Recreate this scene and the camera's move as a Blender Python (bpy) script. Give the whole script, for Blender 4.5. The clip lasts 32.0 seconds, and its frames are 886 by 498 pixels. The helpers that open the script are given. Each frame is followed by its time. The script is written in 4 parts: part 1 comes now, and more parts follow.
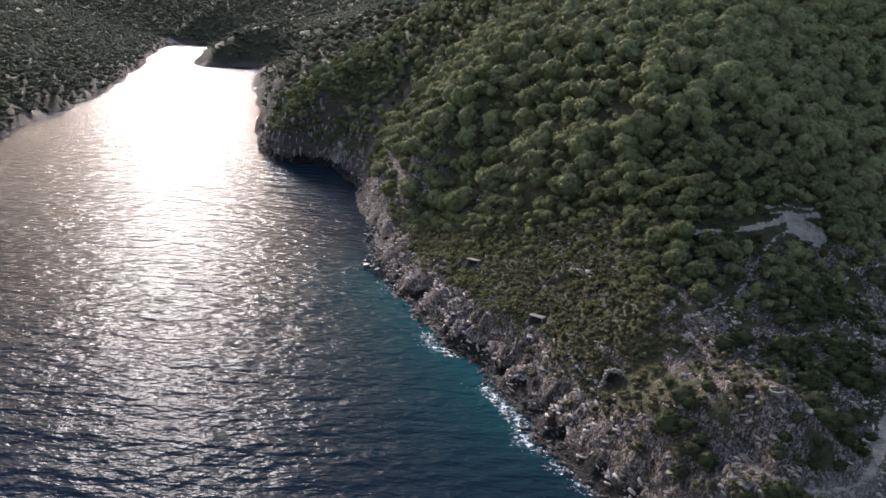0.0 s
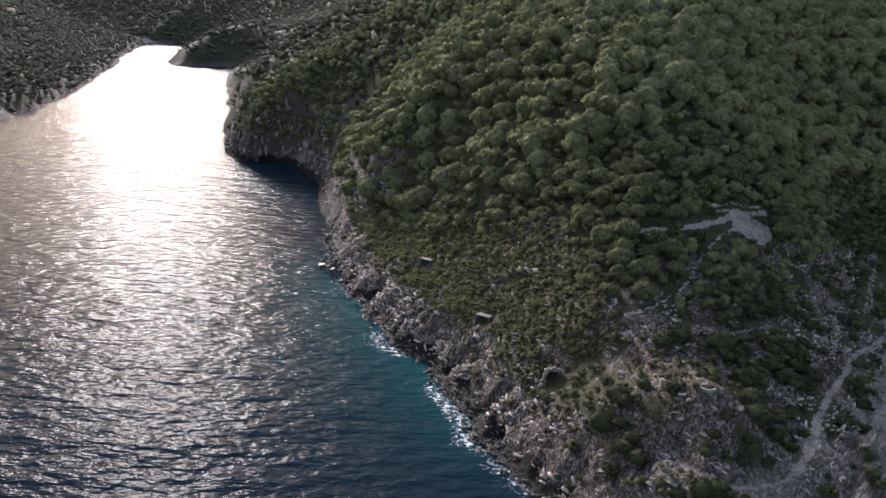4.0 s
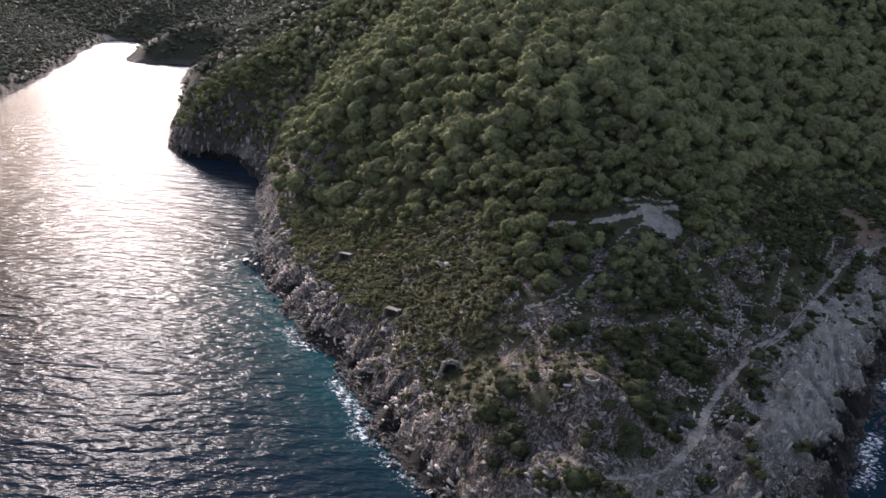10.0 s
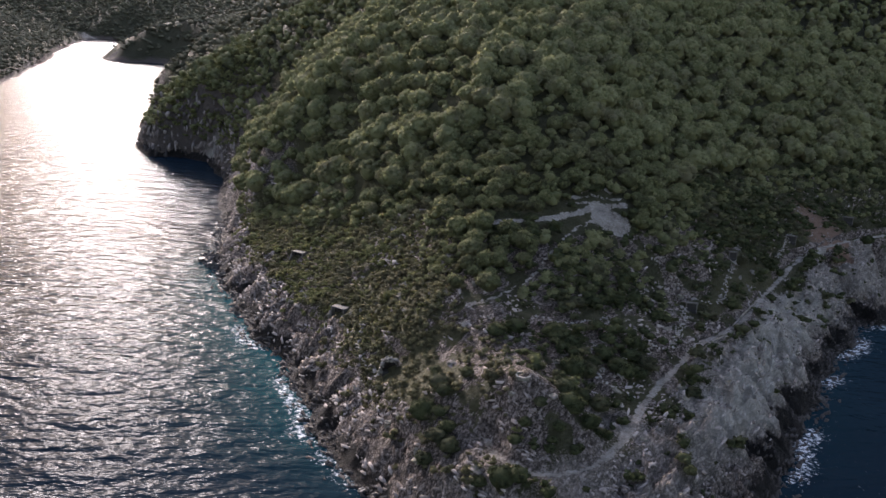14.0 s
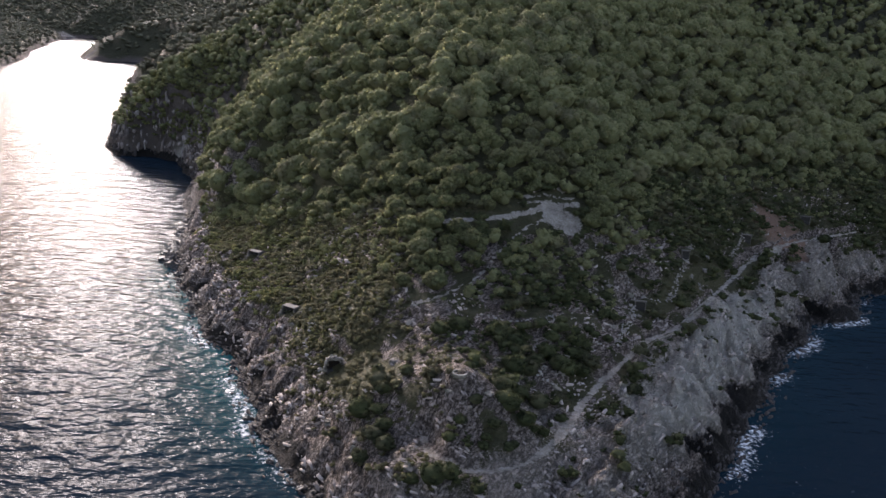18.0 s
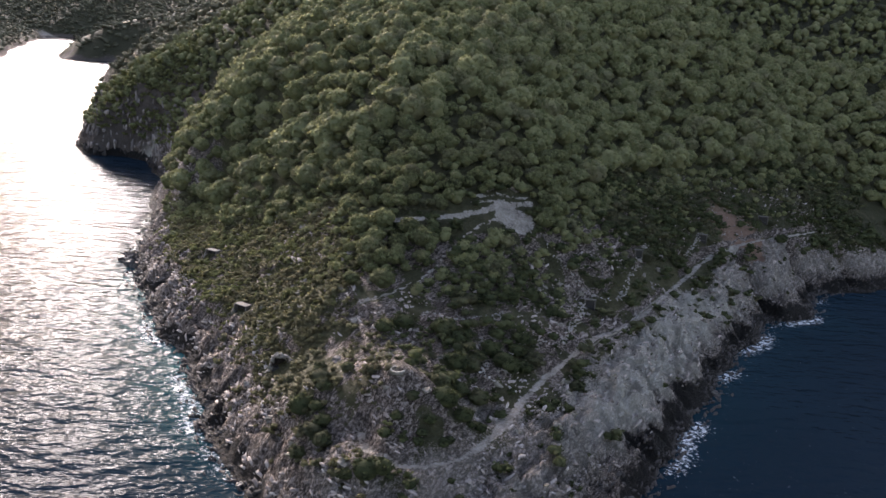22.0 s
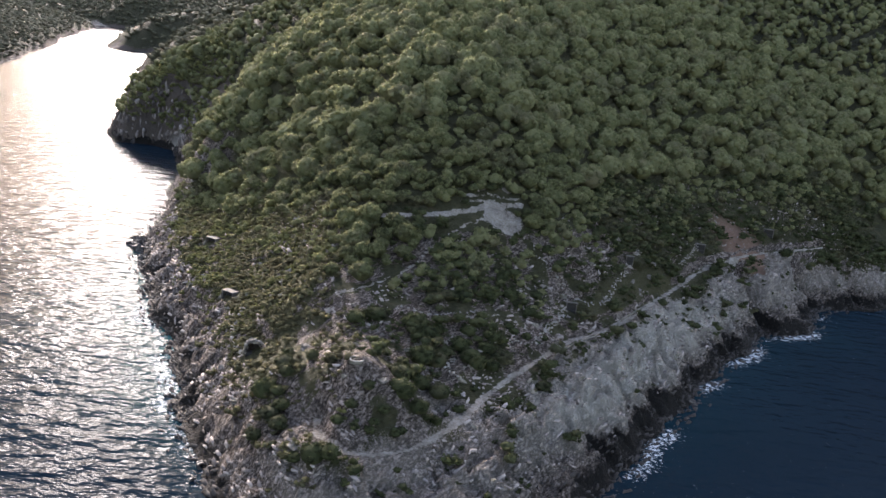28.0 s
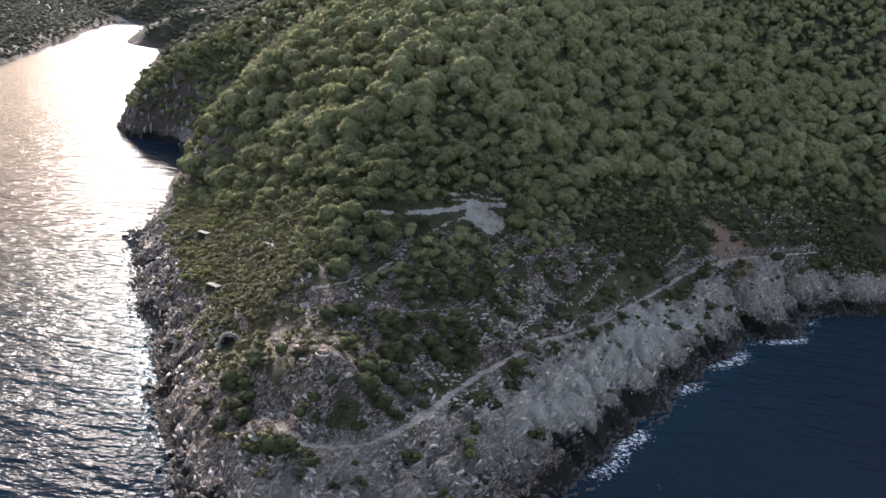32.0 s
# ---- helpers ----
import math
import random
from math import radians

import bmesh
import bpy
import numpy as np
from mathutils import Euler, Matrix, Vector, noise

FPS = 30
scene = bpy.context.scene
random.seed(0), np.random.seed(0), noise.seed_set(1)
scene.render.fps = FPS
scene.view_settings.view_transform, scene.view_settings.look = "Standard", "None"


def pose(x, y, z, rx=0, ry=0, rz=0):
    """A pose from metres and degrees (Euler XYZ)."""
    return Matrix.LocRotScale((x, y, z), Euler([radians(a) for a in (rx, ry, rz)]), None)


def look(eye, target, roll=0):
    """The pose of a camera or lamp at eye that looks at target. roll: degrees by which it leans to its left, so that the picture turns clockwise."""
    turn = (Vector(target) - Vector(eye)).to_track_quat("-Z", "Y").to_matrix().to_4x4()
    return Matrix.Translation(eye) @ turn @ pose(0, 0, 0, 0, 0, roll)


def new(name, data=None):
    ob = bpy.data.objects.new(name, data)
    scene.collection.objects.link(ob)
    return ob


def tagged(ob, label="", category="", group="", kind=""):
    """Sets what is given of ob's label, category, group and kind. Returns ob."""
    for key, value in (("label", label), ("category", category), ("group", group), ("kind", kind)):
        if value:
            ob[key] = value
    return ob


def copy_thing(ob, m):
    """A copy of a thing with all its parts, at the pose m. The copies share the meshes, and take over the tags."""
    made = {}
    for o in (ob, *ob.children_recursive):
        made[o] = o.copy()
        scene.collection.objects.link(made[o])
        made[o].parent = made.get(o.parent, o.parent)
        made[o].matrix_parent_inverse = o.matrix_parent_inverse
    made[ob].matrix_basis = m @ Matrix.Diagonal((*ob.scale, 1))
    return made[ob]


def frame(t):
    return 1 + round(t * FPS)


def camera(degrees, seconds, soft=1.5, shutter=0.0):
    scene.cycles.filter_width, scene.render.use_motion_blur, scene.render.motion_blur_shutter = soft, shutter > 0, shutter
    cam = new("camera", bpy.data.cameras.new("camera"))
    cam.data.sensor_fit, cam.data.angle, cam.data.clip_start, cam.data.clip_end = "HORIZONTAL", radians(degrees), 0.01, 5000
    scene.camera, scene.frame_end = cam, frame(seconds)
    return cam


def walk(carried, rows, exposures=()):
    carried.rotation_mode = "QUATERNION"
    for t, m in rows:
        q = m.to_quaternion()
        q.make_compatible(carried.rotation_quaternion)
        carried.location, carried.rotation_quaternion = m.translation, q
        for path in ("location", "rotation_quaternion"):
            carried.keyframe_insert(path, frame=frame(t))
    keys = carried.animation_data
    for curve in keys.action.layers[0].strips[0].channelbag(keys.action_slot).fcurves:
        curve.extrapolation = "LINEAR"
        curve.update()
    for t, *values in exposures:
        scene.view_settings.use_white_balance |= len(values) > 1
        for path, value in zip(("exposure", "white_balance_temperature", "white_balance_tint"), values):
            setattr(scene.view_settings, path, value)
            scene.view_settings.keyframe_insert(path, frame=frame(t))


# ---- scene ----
cam = camera(54.0, 32.0, soft=1.5)
PATH = [
    (0, (27.227, -7.304, 85.81), (27.064, -5.378, 85.299), 2.5),
    (1, (29.214, -6.953, 86.138), (29.06, -5.025, 85.626), 2.4),
    (2, (31.426, -6.615, 86.196), (31.282, -4.687, 85.685), 2.4),
    (3, (33.814, -6.278, 86.07), (33.681, -4.349, 85.559), 2.4),
    (3.5, (35.06, -6.106, 85.96), (34.932, -4.177, 85.45), 2.5),
    (5.5, (40.263, -5.4, 85.37), (40.158, -3.468, 84.862), 2.7),
    (6, (41.596, -5.221, 85.212), (41.496, -3.289, 84.705), 2.7),
    (7, (44.273, -4.868, 84.912), (44.184, -2.935, 84.406), 2.9),
    (8, (46.942, -4.529, 84.649), (46.864, -2.595, 84.144), 3.0),
    (9, (49.582, -4.216, 84.438), (49.515, -2.282, 83.934), 3.1),
    (10, (52.175, -3.942, 84.286), (52.118, -2.007, 83.782), 3.2),
    (11, (54.71, -3.717, 84.194), (54.662, -1.782, 83.69), 3.3),
    (12, (57.179, -3.552, 84.159), (57.14, -1.617, 83.656), 3.4),
    (13, (59.58, -3.455, 84.175), (59.549, -1.52, 83.672), 3.4),
    (14, (61.914, -3.432, 84.233), (61.891, -1.496, 83.731), 3.4),
    (14.5, (63.057, -3.449, 84.275), (63.039, -1.513, 83.774), 3.5),
    (16.5, (67.502, -3.711, 84.498), (67.499, -1.775, 83.996), 3.6),
    (17, (68.588, -3.823, 84.561), (68.59, -1.887, 84.059), 3.6),
    (18, (70.742, -4.098, 84.687), (70.752, -2.162, 84.187), 3.6),
    (19, (72.886, -4.435, 84.808), (72.904, -2.498, 84.309), 3.7),
    (20, (75.035, -4.823, 84.918), (75.062, -2.886, 84.419), 3.8),
    (21, (77.207, -5.25, 85.012), (77.242, -3.313, 84.515), 3.9),
    (22, (79.416, -5.703, 85.09), (79.459, -3.766, 84.594), 3.9),
    (23, (81.677, -6.17, 85.155), (81.726, -4.232, 84.66), 4.0),
    (23.5, (82.831, -6.403, 85.184), (82.878, -4.466, 84.688), 4.0),
    (24, (84.001, -6.636, 85.211), (84.04, -4.698, 84.716), 4.2),
    (24.5, (85.188, -6.865, 85.238), (85.22, -4.928, 84.744), 4.4),
    (25, (86.392, -7.091, 85.267), (86.416, -5.153, 84.772), 4.5),
    (25.5, (87.615, -7.311, 85.299), (87.629, -5.373, 84.804), 4.7),
    (27.5, (92.665, -8.131, 85.493), (92.628, -6.194, 84.995), 5.5),
    (28, (93.96, -8.321, 85.569), (93.908, -6.385, 85.071), 5.8),
    (28.5, (95.262, -8.507, 85.662), (95.195, -6.572, 85.162), 6.0),
    (29, (96.568, -8.691, 85.773), (96.485, -6.756, 85.273), 6.2),
    (29.5, (97.873, -8.874, 85.907), (97.775, -6.94, 85.405), 6.4),
    (30, (99.172, -9.06, 86.066), (99.062, -7.127, 85.563), 6.7),
    (30.5, (100.458, -9.253, 86.253), (100.352, -7.32, 85.749), 6.5),
    (31, (101.725, -9.457, 86.471), (101.622, -7.524, 85.967), 6.5),
    (31.5, (102.965, -9.677, 86.724), (102.865, -7.744, 86.219), 6.4),
    (32, (104.169, -9.919, 87.015), (104.073, -7.987, 86.51), 6.4),
]
walk(cam, [(t, look(eye, target, roll)) for t, eye, target, roll in PATH], [(0.0, 1.1, 6850, 22), (13.0, 1.15, 7000, 26), (19.0, 1.25, 7100, 26), (25.0, 1.72, 7250, 24), (32.0, 1.8, 7200, 22)])

# ---------------- light ----------------
SUN_AZ, SUN_EL = radians(22.8), radians(20.0)      # azimuth to the left of +y
world = bpy.data.worlds.new("sky")
scene.world = world
world.use_nodes = True
wn = world.node_tree
wn.nodes.clear()
sky = wn.nodes.new("ShaderNodeTexSky")
sky.sky_type, sky.sun_disc = "NISHITA", False
sky.sun_elevation, sky.sun_rotation = SUN_EL, -SUN_AZ
sky.altitude, sky.air_density, sky.dust_density, sky.ozone_density = 50, 1.0, 2.0, 1.0
bg = wn.nodes.new("ShaderNodeBackground")
bg.inputs["Strength"].default_value = 0.19
wo = wn.nodes.new("ShaderNodeOutputWorld")
wn.links.new(sky.outputs[0], bg.inputs[0])
wn.links.new(bg.outputs[0], wo.inputs[0])

sun_dir = Vector((-math.sin(SUN_AZ) * math.cos(SUN_EL), math.cos(SUN_AZ) * math.cos(SUN_EL), math.sin(SUN_EL)))
lamp = bpy.data.lights.new("sun", "SUN")
lamp.energy, lamp.angle, lamp.color = 3.1, radians(8.0), (0.95, 0.985, 1.0)
sun = new("sun", lamp)
sun.matrix_world = look(sun_dir * 500, (0, 0, 0))

# ---------------- plan of the coast and the relief ----------------
# Shoreline from the southern tip up the western side to the head of the bay.
COAST_WEST = [(84, 104), (66, 111), (54, 125), (46, 140), (39, 153), (33, 168), (27, 185), (20, 200), (10, 214), (2, 231),
              (-8, 253), (-15, 270), (-23, 286), (-26, 312), (-31, 338), (-42, 368), (-51, 402), (-58, 436), (-71, 459),
              (-82, 485), (-97, 494), (-117, 493), (-133, 515), (-142, 542), (-162, 605), (-190, 695), (-238, 850), (-300, 1055),
              (-362, 1270), (-392, 1338), (-420, 1342), (-446, 1324), (-466, 1306), (-486, 1350), (-520, 1450), (-600, 1714), (-692, 1955)]
# The bay's far side, from the beach back to the south-west.
COAST_BAY = [(-790, 1960), (-705, 1690), (-612, 1420), (-575, 1350), (-520, 1195), (-470, 1055), (-442, 970), (-416, 890),
             (-376, 790), (-353, 700), (-338, 606), (-315, 537), (-300, 470), (-330, 400), (-500, 300), (-1200, 100), (-4600, -300)]
# The eastern side, from far off back to the tip.
COAST_EAST = [(4600, 1500), (1500, 900), (700, 600), (450, 440), (340, 360), (262, 311), (241, 298), (226, 296), (216, 284),
              (208, 264), (194, 259), (187, 250), (171, 226), (156, 201), (144, 180), (134, 161), (126, 145), (114, 124), (101, 110)]
SHORE = COAST_WEST + COAST_BAY + [(-4600, 4900), (4600, 4900)] + COAST_EAST

# Lines of the relief: x, y and the height of the ground.
CREST = [(72, 124, 11), (76, 143, 24), (70, 160, 21), (74, 185, 26), (70, 205, 33), (74, 220, 40), (72, 250, 52), (68, 284, 68),
         (52, 332, 78), (75, 380, 96), (70, 470, 122), (40, 600, 135), (0, 800, 150), (-150, 1200, 120)]
WEST_SHELF = [(58, 147, 12), (50, 173, 12), (35, 206, 11), (23, 232, 12), (14, 254, 12), (4, 285, 13), (-4, 320, 20), (-14, 337, 31),
              (-26, 380, 30), (-38, 430, 30), (-60, 475, 30), (-88, 496, 24), (-110, 505, 20), (-122, 522, 21), (-112, 541, 38), (-133, 575, 31), (-152, 625, 34), (-172, 695, 28), (-215, 850, 38)]
WEST_FLANK = [(55, 178, 20), (46, 215, 22), (60, 218, 34), (28, 262, 24), (28, 276, 33), (42, 290, 51), (14, 345, 58), (-20, 442, 56),
              (-73, 540, 63), (-100, 620, 66), (-120, 780, 80)]
ROAD = [(70, 138, 13), (72, 131.5, 12.9), (76.5, 127.6, 12.8), (81.5, 128.3, 12.4), (86, 130.3, 12.4), (90, 133.8, 12.6), (94, 140.3, 12.8),
        (98, 148.5, 13.1), (101.8, 157, 13.7), (107, 166, 14.5), (114.5, 178, 15.3), (120.5, 188, 15.7), (128, 197, 15.4), (137, 209, 15.4),
        (146, 225, 15.6), (157, 243, 16.3), (168, 260, 18), (181, 276, 19), (192, 287, 19.2), (203, 298, 18.5), (228, 318, 18)]
EAST_FLANK = [(86, 150, 17), (100, 168, 17), (95, 195, 26), (105, 223, 35.5), (118, 226, 33), (121, 208, 19), (140, 240, 26), (168, 272, 25),
              (129, 293, 56), (140, 294, 51), (176, 322, 46), (132, 348, 82), (196, 394, 81), (215, 330, 36), (259, 406, 62), (330, 420, 52),
              (300, 520, 120), (420, 600, 150), (200, 560, 145), (700, 900, 190)]
FAR_HILLS = [(-480, 560, 60), (-600, 800, 110), (-620, 1150, 90), (-800, 1500, 200), (-950, 2000, 230), (-740, 2060, 6), (-700, 2200, 60),
             (-640, 2080, 35), (-500, 2300, 190), (-720, 2500, 170), (-1100, 3000, 340), (-1300, 1500, 280), (-420, 1480, 62), (-450, 1350, 24), (-430, 1390, 40), (-470, 1420, 42), (-300, 1500, 80), (-500, 1800, 60), (-1500, 900, 180), (0, 2500, 220)]
# Clefts that run up from the sea: foot, head, depth and half width.
GULLIES = [(193, 258, 185, 276, 13, 5.0), (219, 287, 212, 303, 13, 5.0), (176, 234, 168, 243, 4, 3), (161, 209, 152, 217, 4, 3), (242, 298, 236, 311, 12, 4.5),
           (146, 183, 138, 189, 3, 2.5), (131, 155, 123, 160, 3, 2.5), (36, 161, 46, 163, 3, 2.5), (24, 193, 33, 197, 4, 3), (8, 218, 17, 223, 4, 3), (-5, 247, 4, 250, 4, 3), (-72, 461, -58, 466, 9, 5)]
CLEARING = Vector((103.5, 222.5))


def smooth_line(points, step):
    """Catmull-Rom through the points, resampled about every step metres."""
    p = np.array(points, float)
    p = np.vstack([2 * p[0] - p[1], p, 2 * p[-1] - p[-2]])
    out = []
    for i in range(1, len(p) - 2):
        n = max(1, int(np.linalg.norm(p[i + 1][:2] - p[i][:2]) / step))
        for k in range(n):
            t = k / n
            out.append(0.5 * (2 * p[i] + (p[i + 1] - p[i - 1]) * t + (2 * p[i - 1] - 5 * p[i] + 4 * p[i + 1] - p[i + 2]) * t * t
                              + (3 * p[i] - p[i - 1] - 3 * p[i + 1] + p[i + 2]) * t ** 3))
    out.append(p[-2])
    return np.array(out)


rng = np.random.default_rng(7)
LATTICE = rng.random((256, 256))


def vnoise(x, y, size, seed=0):
    """Smooth value noise, 0 to 1, with features about size metres across."""
    u, v = np.asarray(x) / size + seed * 17.31, np.asarray(y) / size + seed * 9.77
    i, j = np.floor(u).astype(int), np.floor(v).astype(int)
    f, g = u - i, v - j
    f, g = f * f * (3 - 2 * f), g * g * (3 - 2 * g)
    a, b = LATTICE[i % 256, j % 256], LATTICE[(i + 1) % 256, j % 256]
    c, d = LATTICE[i % 256, (j + 1) % 256], LATTICE[(i + 1) % 256, (j + 1) % 256]
    return (a * (1 - f) + b * f) * (1 - g) + (c * (1 - f) + d * f) * g


def fbm(x, y, size, octaves=4, seed=0):
    total, amp, s = 0, 0.5, 0
    for k in range(octaves):
        total, s = total + amp * vnoise(x, y, size / 2 ** k, seed + k), s + amp
        amp *= 0.55
    return total / s


def ridge(x, y, size, octaves=3, seed=0):
    total, amp, s = 0, 1.0, 0
    for k in range(octaves):
        total, s = total + amp * (1 - np.abs(2 * vnoise(x, y, size / 2 ** k, seed + k) - 1)), s + amp
        amp *= 0.5
    return total / s


def cells(x, y, size, seed=0):
    """Broken blocks about size metres across: a height for each block, and how near its edge a place lies."""
    u, v = x / size + seed * 3.7, y / size + seed * 5.3
    i, j = np.floor(u).astype(int), np.floor(v).astype(int)
    f1, f2, value = np.full(u.shape, 9.0), np.full(u.shape, 9.0), np.zeros(u.shape)
    for di in (-1, 0, 1):
        for dj in (-1, 0, 1):
            a, b = (i + di) % 256, (j + dj) % 256
            px, py = i + di + LATTICE[a, b], j + dj + LATTICE[(a + 91) % 256, (b + 37) % 256]
            d = np.hypot(u - px, v - py)
            tilt = (LATTICE[(a + 13) % 256, b] - 0.5) * (u - px) + (LATTICE[a, (b + 59) % 256] - 0.5) * (v - py)
            closer = d < f1
            f2 = np.where(closer, f1, np.minimum(f2, d))
            value = np.where(closer, LATTICE[(b + 7) % 256, a] + 1.2 * tilt, value)
            f1 = np.where(closer, d, f1)
    return value, np.clip((f2 - f1) / 0.18, 0, 1)


SHORE_XY = np.array(SHORE, float)


def jag_shore():
    """The shoreline with coves and points at metre scale where it lies near."""
    out = []
    n = len(SHORE_XY)
    for i in range(n):
        a, b = SHORE_XY[i], SHORE_XY[(i + 1) % n]
        length = np.linalg.norm(b - a)
        near = min(a[1], b[1]) < 1300 and max(abs(a[0]), abs(b[0])) < 460
        m = max(1, int(length / (2.5 if near and a[1] < 620 else 12))) if near else max(1, int(length / 60))
        side = np.array([-(b - a)[1], (b - a)[0]]) / max(length, 1e-6)
        for k in range(m):
            q = a + (b - a) * k / m
            amp = 3.4 if near and a[1] < 620 else 14 if near else 25
            amp = min(amp, 12)
            out.append(q + side * amp * (fbm(q[0] * 1.0, q[1] * 1.0, 11 if amp < 5 else 60, 3, 3) - 0.5) * 2 * 0.8)
    return np.array(out)


JAG = jag_shore()


def shore_distance(x, y):
    """Metres from the shoreline: positive on land, negative at sea."""
    x, y = np.ravel(x), np.ravel(y)
    best, inside = np.full(x.shape, 1e18), np.zeros(x.shape, bool)
    a, b = JAG, np.roll(JAG, -1, 0)
    for (ax, ay), (bx, by) in zip(a, b):
        dx, dy = bx - ax, by - ay
        t = np.clip(((x - ax) * dx + (y - ay) * dy) / (dx * dx + dy * dy + 1e-9), 0, 1)
        best = np.minimum(best, (x - ax - t * dx) ** 2 + (y - ay - t * dy) ** 2)
        cross = (ay > y) != (by > y)
        if dy != 0:
            inside ^= cross & (x < dx * (y - ay) / dy + ax)
    return np.where(inside, 1, -1) * np.sqrt(best)


# A thin plate through the shoreline and the lines of the relief.
NODES = np.array(CREST + WEST_SHELF + WEST_FLANK + ROAD + EAST_FLANK + FAR_HILLS, float)
NODES = np.vstack([NODES, [(x, y, 0.8) for x, y in SHORE if abs(x) < 1000 and y < 2100]])


def plate(a, b):
    r2 = ((a[:, None, :2] - b[None, :, :2]) ** 2).sum(-1) / 1e4
    return 0.5 * r2 * np.log(r2 + 1e-12)


count = len(NODES)
system = np.zeros((count + 3, count + 3))
system[:count, :count] = plate(NODES, NODES) + np.eye(count) * 2e-4
system[:count, count:] = np.c_[np.ones(count), NODES[:, :2] / 100]
system[count:, :count] = system[:count, count:].T
WEIGHTS = np.linalg.solve(system, np.r_[NODES[:, 2], 0, 0, 0])


def base_height(x, y):
    p = np.c_[np.ravel(x), np.ravel(y)]
    out = np.empty(len(p))
    for i in range(0, len(p), 20000):
        q = p[i:i + 20000]
        out[i:i + 20000] = plate(q, NODES) @ WEIGHTS[:count] + np.c_[np.ones(len(q)), q / 100] @ WEIGHTS[count:]
    return out


ROAD_LINE = smooth_line(ROAD, 1.5)
TRACK_LINE = smooth_line([(100, 222, 0), (95, 217, 0), (91, 212, 0), (86, 203, 0), (81, 193, 0), (77, 188, 0), (71, 182, 0), (66, 179, 0)], 1.5)
TRACK_TOP = smooth_line([(108, 230, 0), (100, 226, 0), (94, 221, 0), (87, 216, 0), (80, 213, 0), (72, 212, 0)], 1.5)
TRACK_WEST = smooth_line([(70.3, 137.5, 0), (67.8, 141, 0), (66.5, 146, 0), (64, 156, 0)], 1.5)
TRAIL_EAST = smooth_line([(185, 324, 0), (193, 327.5, 0), (203, 332.5, 0), (215, 341.5, 0), (232, 352, 0)], 1.5)
TRACK_LOW = smooth_line([(76, 182, 0), (80, 176.5, 0), (87, 175.8, 0), (95, 180.3, 0), (103.4, 186.6, 0), (107.6, 186.7, 0), (111.5, 184.8, 0), (113.5, 182, 0)], 1.5)


def line_distance(x, y, line):
    best, at = np.full(np.shape(x), 1e9), np.zeros(np.shape(x))
    for i, p in enumerate(line):
        d = (x - p[0]) ** 2 + (y - p[1]) ** 2
        at = np.where(d < best, i, at)
        best = np.minimum(best, d)
    return np.sqrt(best), at.astype(int)


def step01(v, a, b):
    t = np.clip((v - a) / (b - a), 0, 1)
    return t * t * (3 - 2 * t)


